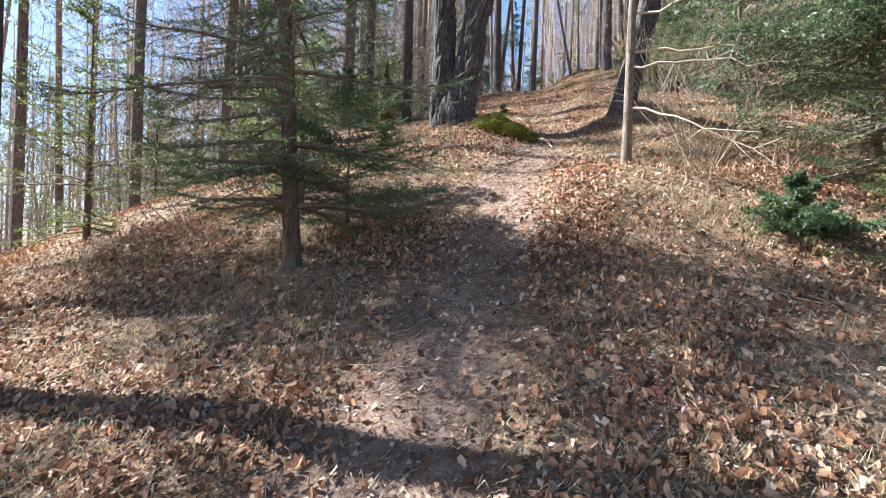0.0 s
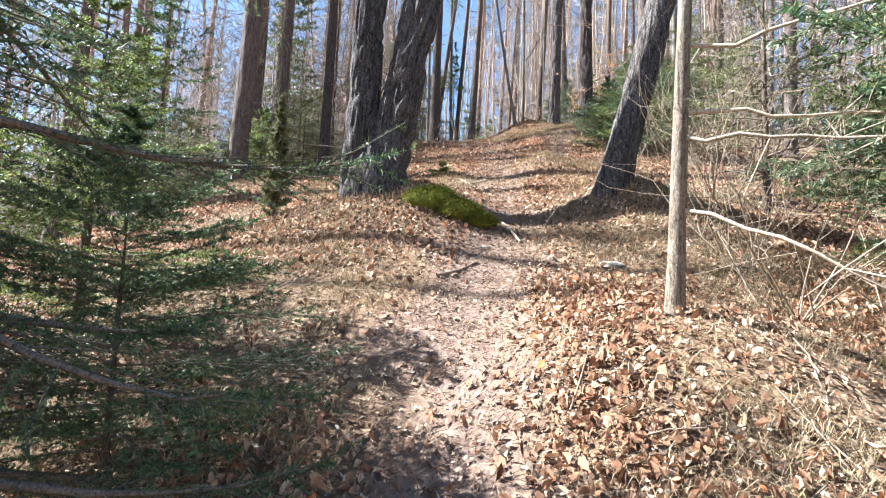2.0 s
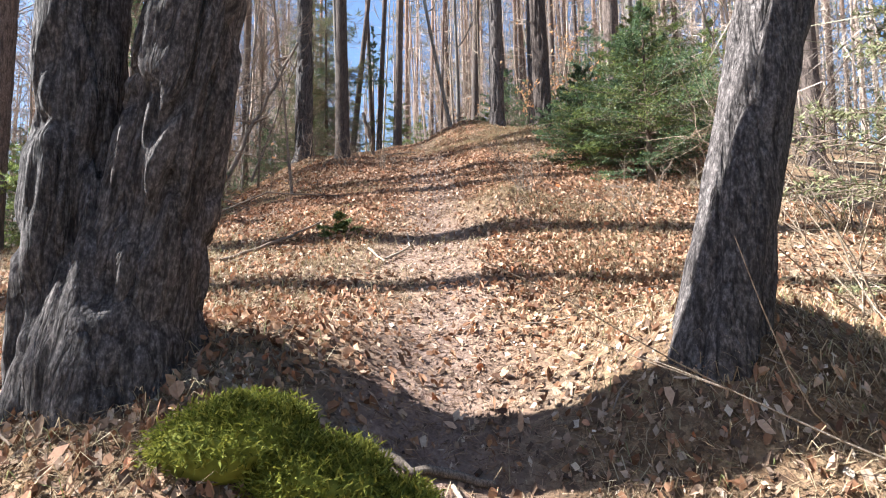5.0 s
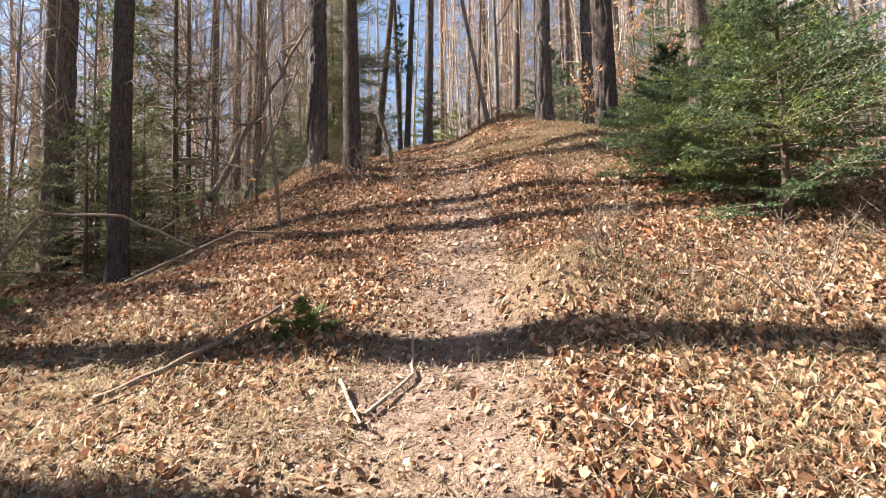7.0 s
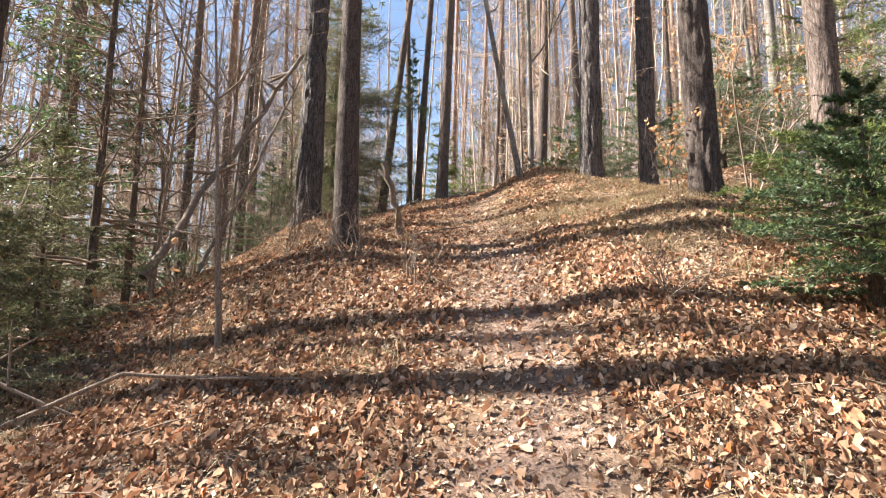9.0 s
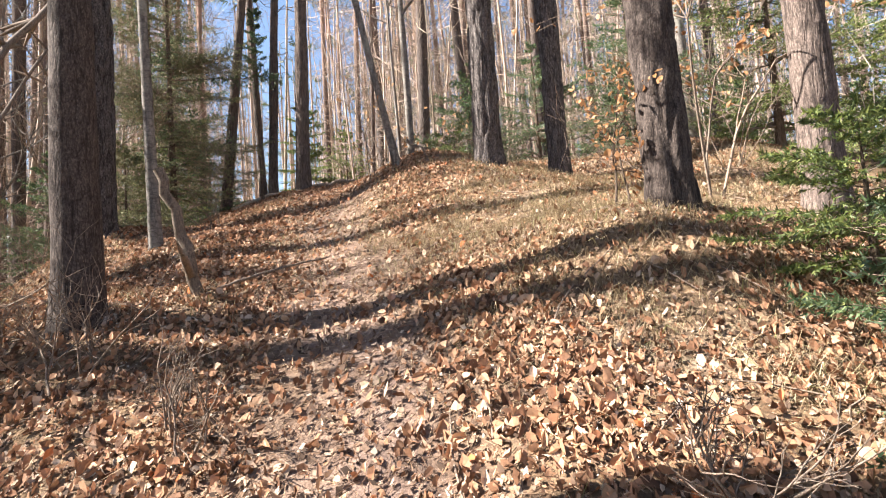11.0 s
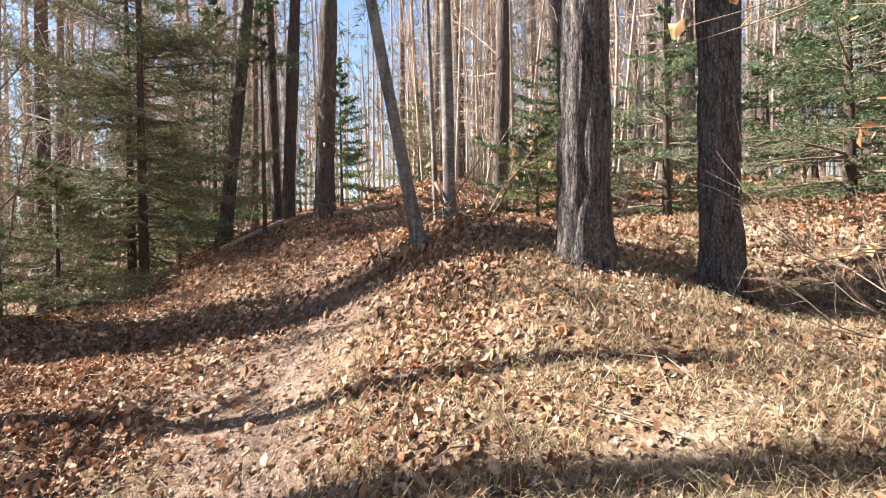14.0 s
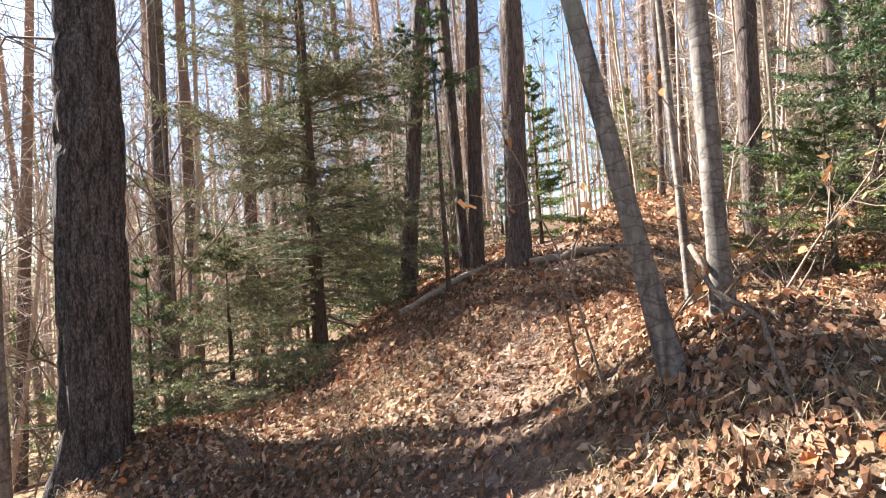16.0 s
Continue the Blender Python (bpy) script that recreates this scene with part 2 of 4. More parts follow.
def tube(points, radii, sides=6):
    """A tapered round stem along the points, closed at its tip."""
    p, r = np.asarray(points, float), np.asarray(radii, float)
    d = unit(np.gradient(p, axis=0))
    ref = np.array([1.0, 0, 0]) if abs(d[0][2]) > 0.7 else np.array([0, 0, 1.0])
    a = unit(np.cross(d, ref))
    b = np.cross(d, a)
    ang = np.linspace(0, 2 * math.pi, sides, endpoint=False)
    ring = a[:, None] * np.cos(ang)[None, :, None] + b[:, None] * np.sin(ang)[None, :, None]
    v = (p[:, None] + ring * r[:, None, None]).reshape(-1, 3)
    n = len(p)
    k, j = np.meshgrid(np.arange(n - 1), np.arange(sides), indexing="ij")
    j2 = (j + 1) % sides
    f = np.stack([k * sides + j, k * sides + j2, (k + 1) * sides + j2, (k + 1) * sides + j], -1).reshape(-1, 4)
    return v, f


def part(name, me, parent, label=""):
    ob = new(name, me)
    ob.parent = parent
    if name in ("branchwork", "foliage", "stem_tangle", "dry_foliage", "moss_cover"):
        ob["kind"] = "stuff"
    if label:
        ob["label"] = label
    return ob


def thing(name, x, y, label, category, group="", z=None, turn=0.0):
    """An Empty on the ground that carries the parts of a thing."""
    ob = new(name)
    ob.empty_display_size = 0.2
    ob.matrix_world = pose(x, y, float(ground(x, y)) if z is None else z, 0, 0, turn)
    return tagged(ob, label, category, group)


# ---- ground ----
def path_x(y):
    """Where the trodden path runs at y."""
    return np.interp(y, [0, 3.5, 5.2, 7.2, 8.6, 11.5, 13.3, 15.8, 16.9, 18.4, 20.9, 27, 40], [1.7, 1.5, 1.38, 1.25, 1.15, 0.8, 0.6, 0.2, -0.05, -0.3, -0.8, -2.75, -6.7])


# mounds: x, y, radius, height
MOUNDS = [(0, 7.9, 1.1, 0.22), (2.7, 8.1, 0.8, 0.24), (1.5, 17.5, 1.1, 0.13), (2.05, 14.8, 0.8, 0.27), (1.5, 11.0, 0.36, 0.2), (2.4, 5.7, 0.8, 0.18), (2.1, 7.4, 0.5, -0.06), (-2, 9, 1.6, 0.06), (-1.2, 14.7, 0.9, 0.26), (-2.7, 17.8, 0.8, 0.42), (2.9, 18.0, 1.0, -0.42), (-1.0, 21.3, 0.9, -0.03), (0.35, 7.9, 0.7, 0.2), (0.8, 18.2, 0.65, 0.26), (-1.5, 16.7, 0.7, 0.13), (1.5, 9.6, 0.6, 0.04), (-2.3, 12.6, 1.0, -0.13), (-2.9, 10.3, 1.1, 0.28), (2.25, 8.25, 0.45, 0.24), (0.9, 14.6, 1.2, 0.1)]


def ground_plain(x, y):
    """The lie of the land in metres: a spur that climbs along +y and falls away on both sides."""
    x, y = np.asarray(x, float), np.asarray(y, float)
    xc, yc = np.clip(x, -4.5, 4.5), np.clip(y, -1.0, 21.0)
    v, u = (yc - 10) / 10, xc / 3
    z = 4.142 + 4.035 * v + -0.219 * v**2 + 0.059 * v**3 + u * (0.136 + 0.256 * v + 0.283 * v**2) + u * u * (-0.152 + -0.003 * v)
    z = z - 0.037 * np.exp(-(((x - path_x(y)) / 0.45) ** 2))
    beyond = 1 / (1 + np.exp(-np.clip((y - 19.6) / 0.45, -30, 30)))
    z = z - beyond * 1.1 / (1 + np.exp(-np.clip((x - 0.65 + 0.5 * beyond) / 0.45, -30, 30)))
    for a, b, r, h in MOUNDS:
        z = z + h * np.exp(-((x - a) ** 2 + (y - b) ** 2) / r**2)
    ahead, back = np.clip(y - 21, 0, None), np.clip(-1 - y, 0, None)
    z = z + 6 * (1 - np.exp(-ahead * 0.17 / 6)) - 16 * (1 - np.exp(-back * 0.4 / 16))
    edge = -4.5 + 1.7 / (1 + np.exp(-np.clip((y - 17.4) / 0.8, -30, 30)))
    edge = edge - np.clip(y - 22, 0, 30) * 0.6
    left = np.clip(edge - x, 0, None)
    z = z - 13 * (1 - np.exp(-left * 0.34 / 13))
    right = np.clip(x - 4.2, 0, None)
    z = z - 9 * (1 - np.exp(-right * 0.22 / 9)) * (1 - 0.75 / (1 + np.exp(-np.clip((y - 24) / 2, -30, 30))))
    far = np.hypot(x, y - 10)
    return z + np.clip(far - 90, 0, 300) * 0.055


def ground(x, y):
    """The height of the forest floor with its small bumps."""
    x, y = np.broadcast_arrays(np.asarray(x, float), np.asarray(y, float))
    p = np.stack([x.ravel(), y.ravel(), np.zeros(x.size)], -1)
    bumps = (vnoise(p * 0.9, 3) - 0.5) * 0.09 + (vnoise(p * 2.3, 4) - 0.5) * 0.05
    off = np.abs(x - path_x(y)).ravel()
    bumps = bumps * np.clip(off / 0.6, 0.25, 1)
    return ground_plain(x, y) + bumps.reshape(x.shape)


def slope(x, y):
    return (ground_plain(x + 0.05, y) - ground_plain(x - 0.05, y)) / 0.1, (ground_plain(x, y + 0.05) - ground_plain(x, y - 0.05)) / 0.1


def spread(lo, hi, step, far):
    """Grid lines: even from lo to hi, then ever wider out to far."""
    out, s = [], step
    p = 0.0
    while p < far:
        s *= 1.13
        p += s
        out.append(p)
    out = np.array(out)
    return np.concatenate([lo - out[::-1], np.arange(lo, hi + step / 2, step), hi + out])


gx, gy = spread(-5.2, 5.6, 0.07, 900), spread(0, 23, 0.07, 900)
mx, my = np.meshgrid(gx, gy, indexing="ij")
mz = ground(mx, my)
fine = (vnoise(np.stack([mx.ravel() * 7, my.ravel() * 7, mx.ravel() * 0], -1), 9) - 0.5).reshape(mx.shape) * 0.022
near = (np.abs(mx) < 6.2) & (my > -0.5) & (my < 23.5)
mz = mz + np.where(near, fine, 0)
ni, nj = mx.shape
ii, jj = np.meshgrid(np.arange(ni - 1), np.arange(nj - 1), indexing="ij")
quads = np.stack([ii * nj + jj, (ii + 1) * nj + jj, (ii + 1) * nj + jj + 1, ii * nj + jj + 1], -1).reshape(-1, 4)
ground_mesh = mesh_of("ground", np.stack([mx, my, mz], -1).reshape(-1, 3), quads, SOIL)
wander = (vnoise(np.stack([mx.ravel() * 1.7, my.ravel() * 1.7, mx.ravel() * 0], -1), 21) - 0.5).reshape(mx.shape)
tread = np.clip(1.2 - np.abs(mx - path_x(my) + wander * 0.35) / (0.42 - 0.14 * (my > 18)) + wander * 0.5, 0, 1) * (my < 40) * (my > -8)
layer = ground_mesh.attributes.new("tread", "FLOAT", "POINT")
layer.data.foreach_set("value", tread.astype(np.float32).ravel())
tagged(new("ground", ground_mesh), "brown forest floor with a trodden earth path", "ground", kind="structure")


# ---- plant builders ----
def trunk_mesh(name, height, r0, material, sides=40, lean=(0, 0), bow=(0, 0), rough=0.0, flare=0.5, top=0.35, step=0.06, seed=0, knots=12.0):
    """A stem with root flare, taper and furrowed bark. lean: metres sideways per metre up; bow: sideways curve."""
    z = np.concatenate([np.arange(-0.35, min(3.6, height), step), np.linspace(min(3.6, height), height, 14)]) if height > 3.7 else np.linspace(-0.3, height, int((height + 0.3) / step))
    ang = np.linspace(0, 2 * math.pi, sides, endpoint=False)
    zz, aa = np.meshgrid(z, ang, indexing="ij")
    h = np.clip(zz / height, 0, 1)
    r = r0 * (1 - (1 - top) * h)
    foot = np.exp(-np.clip(zz, -0.35, None) / 0.16)
    lobes = 0.55 + 0.45 * np.cos(aa * 5 + seed) * np.cos(aa * 2 + seed * 2.3)
    r = r * (1 + flare * np.clip(foot, 0, 2.2) * lobes * 0.6)
    q = np.stack([np.cos(aa) * r0 * knots, np.sin(aa) * r0 * knots, zz * knots * 0.24], -1).reshape(-1, 3)
    q = q + (np.stack([vnoise(q * 0.7, seed + 5), vnoise(q * 0.7, seed + 6), vnoise(q * 0.7, seed + 7)], -1) - 0.5) * 1.6
    n = vnoise(q, seed + 11)
    furrow = np.clip(np.abs(2 * n - 1) * 3.0, 0, 1).reshape(zz.shape)
    small = (vnoise(q * 3.1, seed + 12) - 0.5).reshape(zz.shape)
    wide = (vnoise(q * np.array([0.2, 0.2, 0.35]), seed + 13) - 0.5).reshape(zz.shape)
    r = r + rough * (furrow - 0.8) + rough * 0.45 * small + r0 * 0.16 * wide
    cx = lean[0] * zz + bow[0] * (zz / 4) ** 2
    cy = lean[1] * zz + bow[1] * (zz / 4) ** 2
    v = np.stack([cx + r * np.cos(aa), cy + r * np.sin(aa), zz], -1).reshape(-1, 3)
    n_z = len(z)
    k, j = np.meshgrid(np.arange(n_z - 1), np.arange(sides), indexing="ij")
    j2 = (j + 1) % sides
    f = np.stack([k * sides + j, k * sides + j2, (k + 1) * sides + j2, (k + 1) * sides + j], -1).reshape(-1, 4)
    return mesh_of(name, v, f, material)


def needle_cloud(a, b, per, length, width, out=0.8):
    """Needles as slender triangles along the twigs from a to b."""
    a, b = np.repeat(a, per, 0), np.repeat(b, per, 0)
    n = len(a)
    base = a + (b - a) * rng.random((n, 1))
    d = unit(b - a)
    r = rng.normal(size=(n, 3))
    side = unit(r - (r * d).sum(1, keepdims=True) * d)
    way = unit(side * out + d * 0.6)
    tip = base + way * length * rng.uniform(0.6, 1.15, (n, 1))
    w = unit(np.cross(way, rng.normal(size=(n, 3)))) * width / 2
    v = np.stack([base - w, base + w, tip], 1).reshape(-1, 3)
    return v, np.arange(3 * n).reshape(-1, 3)


def branch_line(start, way, length, droop, lift=0.0, n=7, wiggle=0.03):
    """A branch that leaves the stem, sags under its weight and lifts again at the tip."""
    s = np.linspace(0, 1, n)
    p = np.asarray(start) + np.outer(s * length, way)
    p[:, 2] += -droop * length * s**1.6 + lift * length * s**4
    p[1:] += np.cumsum(rng.normal(size=(n - 1, 3)) * wiggle * length / n, 0) * 2
    return p


def spruce_parts(height, radius, stem, low=0.12, whorl=0.2, per_whorl=6, droop=0.3, dense=1.0, needle=(0.034, 0.009), bare=0.0, twig_len=0.34, one_side=None, lean=(0, 0), per_twig=12):
    """Stem, branches and needles of a spruce. bare: up to which share of the height the branches carry no green."""
    woods, a_list, b_list = [], [], []
    z = low * height
    while z < height * 0.985:
        share = z / height
        reach = radius * min(1.0, (1.02 - share) * 1.25) * (0.75 if share < 0.12 else 1)
        for k in range(per_whorl):
            turn = rng.uniform(0, 2 * math.pi)
            if one_side is not None and rng.random() < 0.55:
                turn = one_side + rng.normal() * 0.7
            length = reach * rng.uniform(0.6, 1.1)
            way = np.array([math.cos(turn), math.sin(turn), rng.uniform(-0.05, 0.25) + share * 0.5])
            start = np.array([lean[0] * z, lean[1] * z, z + rng.uniform(-0.07, 0.07)])
            p = branch_line(start, way, length, droop * rng.uniform(0.6, 1.3), droop * 0.5)
            woods.append(tube(p, np.linspace(max(0.006, stem * 0.16) * (1.1 - share), 0.002, len(p)), 4))
            green = share >= bare or rng.random() < 0.12
            m = max(4, int(length / 0.05 * dense))
            for s in np.linspace(0.12, 1, m):
                i = min(int(s * (len(p) - 1)), len(p) - 2)
                f = s * (len(p) - 1) - i
                q = p[i] * (1 - f) + p[i + 1] * f
                d = unit(p[i + 1] - p[i])
                flat = unit(np.cross(d, (0, 0, 1.0)))
                for sign in (-1, 1):
                    if rng.random() > 0.85 * (1 if green else 0.35):
                        continue
                    tl = twig_len * length * (0.35 + 0.9 * math.sin(math.pi * min(1, s * 0.75 + 0.2))) * rng.uniform(0.5, 1.1) * (1 if green else 0.7)
                    e = q + (d * 0.75 + flat * sign * 0.8 + np.array([0, 0, rng.normal() * 0.15 - droop * 0.35])) * tl
                    if green:
                        a_list.append(q)
                        b_list.append(e)
                    if not green or tl > 0.22:
                        woods.append(tube(np.array([q, (q + e) / 2 + rng.normal(size=3) * 0.008, e]), (0.0028, 0.002, 0.0012), 4))
            if green:
                a_list.append(p[-2])
                b_list.append(p[-1])
                a_list.append(p[len(p) // 2])
                b_list.append(p[-2])
        z += whorl * rng.uniform(0.7, 1.25)
    for k in range(3):
        a_list.append(np.array([lean[0] * height, lean[1] * height, height * 0.93]))
        b_list.append(np.array([lean[0] * height, lean[1] * height, height]))
    return woods, np.array(a_list), np.array(b_list)


def spruce(x, y, label, height, radius, stem, needles=None, name="spruce_tree", group="", bark_material=None, per_twig=26, needle=(0.036, 0.009), rough=0.003, turn=0.0, **shape):
    woods, a, b = spruce_parts(height, radius, stem, per_twig=per_twig, **shape)
    t = thing(name, x, y, label, "tree", group, turn=turn)
    lean = shape.get("lean", (0, 0))
    part("trunk", trunk_mesh("trunk", height, stem / 2, bark_material or BARK_SPRUCE, 14, lean, rough=rough, flare=0.5, top=0.06, step=0.12, seed=int(abs(x * 7 + y * 3)) % 50), t)
    part("branchwork", mesh_of("branchwork", *joined(woods), BARK_TWIG), t)
    part("foliage", mesh_of("needles", *needle_cloud(a, b, per_twig, *needle), needles or NEEDLE_DARK, False), t)
    return t


def twigs(start, way, length, radius, depth, lines, spread_by=0.7, up=0.15):
    """Bare branching: a stem and its forks, as lines of points with radii."""
    n = 5 if depth > 0 else 4
    p = [np.asarray(start, float)]
    d = unit(np.asarray(way, float))
    for k in range(n):
        d = unit(d + rng.normal(size=3) * 0.13 + np.array([0, 0, up * 0.3]))
        p.append(p[-1] + d * length / n)
    p = np.array(p)
    lines.append((p, np.linspace(radius, radius * 0.45, len(p))))
    if depth > 0:
        for k in range(rng.integers(3, 6)):
            s = rng.uniform(0.25, 1.0)
            i = min(int(s * n), n - 1)
            turned = unit(unit(p[i + 1] - p[i]) + rng.normal(size=3) * spread_by)
            twigs(p[i + 1], turned, length * rng.uniform(0.4, 0.7), radius * 0.5, depth - 1, lines, spread_by, up)


LEAF_SHAPE = np.array([[0, 0, 0], [0.3, 0.27, 0.06], [0.68, 0.25, 0.09], [1, 0, 0.02], [0.68, -0.25, 0.08], [0.3, -0.27, 0.05], [0.5, 0, -0.02]])
LEAF_FACES = np.array([[0, 6, 1], [1, 6, 2], [2, 6, 3], [3, 6, 4], [4, 6, 5], [5, 6, 0]])


def leaves(places, sizes, tilt, slopes=None, curl=1.0):
    """Curled leaves at the places, lying with the slope of the ground where it is given."""
    n = len(places)
    yaw, tip, roll = rng.uniform(0, 2 * math.pi, n), rng.normal(0, tilt, n), rng.normal(0, tilt, n)
    s = np.repeat(LEAF_SHAPE[None], n, 0)
    s[:, 1:6, :2] *= rng.uniform(0.6, 1.3, (n, 5, 1))
    s = s * sizes[:, None, None]
    s[:, :, 0] -= sizes[:, None] * 0.5
    s[:, :, 2] *= (rng.uniform(-0.3, 2.6, n) * curl)[:, None]
    s[:, :, 1] *= rng.uniform(0.75, 1.35, n)[:, None]
    c, k = np.cos(roll)[:, None], np.sin(roll)[:, None]
    yy, zz = s[:, :, 1] * c - s[:, :, 2] * k, s[:, :, 1] * k + s[:, :, 2] * c
    c, k = np.cos(tip)[:, None], np.sin(tip)[:, None]
    xx, zz = s[:, :, 0] * c + zz * k, -s[:, :, 0] * k + zz * c
    c, k = np.cos(yaw)[:, None], np.sin(yaw)[:, None]
    xx, yy = xx * c - yy * k, xx * k + yy * c
    if slopes is not None:
        zz = zz + slopes[0][:, None] * xx + slopes[1][:, None] * yy
    v = np.stack([xx, yy, zz], -1) + np.asarray(places)[:, None, :]
    f = (LEAF_FACES[None] + (np.arange(n) * 7)[:, None, None]).reshape(-1, 3)
    return v.reshape(-1, 3), f


def shrub(x, y, label, height, stems, depth=2, name="bare_shrub", leafy=0, category="shrub", material=None, width=0.5, group="", radius=0.008):
    """A bare bush of thin stems; leafy: how many dry leaves still hang on it."""
    lines, firsts = [], []
    for k in range(stems):
        firsts.append(len(lines))
        way = np.array([rng.normal() * width, rng.normal() * width, 1.0])
        twigs((rng.normal() * 0.06, rng.normal() * 0.06, -0.05), way, height * rng.uniform(0.6, 1.0), radius, depth, lines)
    t = thing(name, x, y, label, category, group)
    for k in range(len(firsts)):
        own = lines[firsts[k] : firsts[k + 1] if k + 1 < len(firsts) else len(lines)]
        part("stem", mesh_of("stem", *joined([tube(p, r, 4) for p, r in own]), material or BARK_TWIG), t)
    if leafy:
        ends = np.concatenate([p[1:] for p, r in lines if r[0] < radius * 0.6] or [lines[0][0]])
        pick = ends[rng.integers(0, len(ends), leafy)] + rng.normal(size=(leafy, 3)) * 0.02
        part("dry_foliage", mesh_of("dry_leaves", *leaves(pick, rng.uniform(0.035, 0.065, leafy), 0.9), LEAF_HUNG, False), t, "curled brown dry leaves")
    return t


def pine_crown(height, radius, lean=(0, 0), start=0.66, limbs=24, density=1.0):
    """Limbs and needle tufts high on a pine."""
    woods, a, b = [], [], []
    for k in range(limbs):
        share = rng.uniform(start, 1.0)
        z = share * height
        turn = rng.uniform(0, 2 * math.pi)
        length = radius * (1.25 - share) / (1.25 - start) * rng.uniform(0.5, 1.15)
        way = np.array([math.cos(turn), math.sin(turn), rng.uniform(0.05, 0.6)])
        p = branch_line((lean[0] * z, lean[1] * z, z), way, length, 0.1, 0.2, 5, 0.25)
        woods.append(tube(p, np.linspace(0.03, 0.008, 5), 4))
        for m in range(max(1, int(9 * density))):
            q = p[rng.integers(2, 5)] + rng.normal(size=3) * np.array([0.28, 0.28, 0.16])
            a.append(q)
            b.append(q + rng.normal(size=3) * 0.2 + np.array([0, 0, 0.06]))
    return woods, np.array(a), np.array(b)


def stubs(height, r0, count, top=0.35, lean=(0, 0), longest=0.9, low=0.12):
    """Dead side branches on a stem."""
    out = []
    for k in range(count):
        z = rng.uniform(low, 0.75) * height
        turn = rng.uniform(0, 2 * math.pi)
        way = np.array([math.cos(turn), math.sin(turn), rng.uniform(-0.3, 0.2)])
        p = branch_line((lean[0] * z, lean[1] * z, z), way, rng.uniform(0.2, longest), 0.25, 0.0, 6, 0.4)
        out.append(tube(p, np.linspace(0.011, 0.003, 6), 4))
        for m in range(2):
            i = rng.integers(2, 5)
            e = p[i] + rng.normal(size=3) * 0.16
            out.append(tube(np.array([p[i], (p[i] + e) / 2, e]), (0.004, 0.003, 0.002), 4))
    return out


def pine(x, y, label, dia, height=17.0, lean=(0, 0), bow=(0, 0), rough=0.012, sides=44, material=None, dead=10, crown=1.0, name="pine_tree", group="", flare=0.5, turn=0.0, knots=12.0):
    crown = crown * (0.25 if x < -1 and y > 0 else 1)
    t = thing(name, x, y, label, "tree", group, turn=turn)
    part("trunk", trunk_mesh("trunk", height, dia / 2, material or BARK_PINE, sides, lean, bow, rough, flare, 0.35, 0.05 if sides > 20 else 0.2, int(abs(x * 13 + y * 5)) % 90, knots), t)
    woods, a, b = pine_crown(height, 1.7, lean, density=crown)
    part("branchwork", mesh_of("branchwork", *joined(woods + stubs(height, dia / 2, dead, lean=lean)), BARK_TWIG), t)
    part("foliage", mesh_of("needles", *needle_cloud(a, b, 16, 0.13, 0.014, 1.0), NEEDLE_PINE, False), t)
    return t


# ---- the old forked pine beside the path ----
def forked_pine(x, y):
    t = thing("forked_pine_tree", x, y, "old forked pine with deeply furrowed grey bark on a mossy mound", "tree")
    part("trunk", trunk_mesh("trunk", 0.62, 0.29, BARK_OLD, 96, (0.02, 0.0), (0, 0), 0.03, 0.22, 0.5, 0.02, 3, 11.0), t)
    left = part("stem", trunk_mesh("stem", 16, 0.15, BARK_OLD, 72, (0.0, 0.02), (0, 0), 0.04, 0.0, 0.35, 0.024, 8, 13.0), t)
    left.matrix_world = t.matrix_world @ pose(-0.18, -0.06, 0.2, 0, 1.0, 0)
    right = part("stem", trunk_mesh("stem", 16, 0.185, BARK_OLD, 84, (0.0, 0.0), (0, 0), 0.046, 0.0, 0.35, 0.024, 15, 13.0), t)
    right.matrix_world = t.matrix_world @ pose(0.1, -0.02, 0.25, 0, 9.5, 0)
    woods, a, b = pine_crown(16, 2.0, (0.05, 0), density=0.5)
    part("branchwork", mesh_of("branchwork", *joined(woods), BARK_TWIG), t)
    part("foliage", mesh_of("needles", *needle_cloud(a, b, 16, 0.13, 0.014, 1.0), NEEDLE_PINE, False), t)


forked_pine(0.1, 7.95)
pine(2.22, 8.15, "leaning pine with dark furrowed bark on the bank", 0.28, 15, (0.25, 0.07), (-0.05, 0), 0.024, 72, BARK_OLD, 4, flare=0.25, knots=11.0)
pine(1.55, 17.8, "tall pine with scaly grey-brown bark on a grassy mound", 0.31, 17, (0.015, 0.03), (0, 0), 0.024, 72, BARK_OLD, 3)
pine(2.36, 17.95, "tall pine with scaly grey-brown bark beside the mound", 0.25, 17, (0.01, 0.02), (0, 0), 0.021, 72, BARK_OLD, 3)
pine(2.27, 15.0, "thick pine with dark flaking bark on a bank", 0.29, 17, (-0.01, 0.02), (0, 0), 0.024, 72, BARK_DARK, 3, flare=0.3)
pine(-2.7, 17.75, "thick pine with dark reddish furrowed bark at the slope edge", 0.38, 18, (0.0, 0.03), (0, 0), 0.030, 72, BARK_OLD, 12)
pine(-2.5, 12.42, "slim dark pine at the slope edge", 0.19, 15, (0.0, 0.02), (0, 0), 0.008, 44, BARK_DARK, 8)
pine(-2.95, 10.4, "straight pine with grey bark on the slope edge", 0.28, 18, (0.02, 0.02), (0, 0), 0.012, 44, None, 6)
pine(-5.1, 14.3, "straight dark pine on the slope", 0.26, 18, (0.01, 0), (0, 0), 0.012, 36)
pine(-3.85, 13.2, "straight dark pine on the slope", 0.22, 18, (0.01, 0), (0, 0), 0.012, 36)
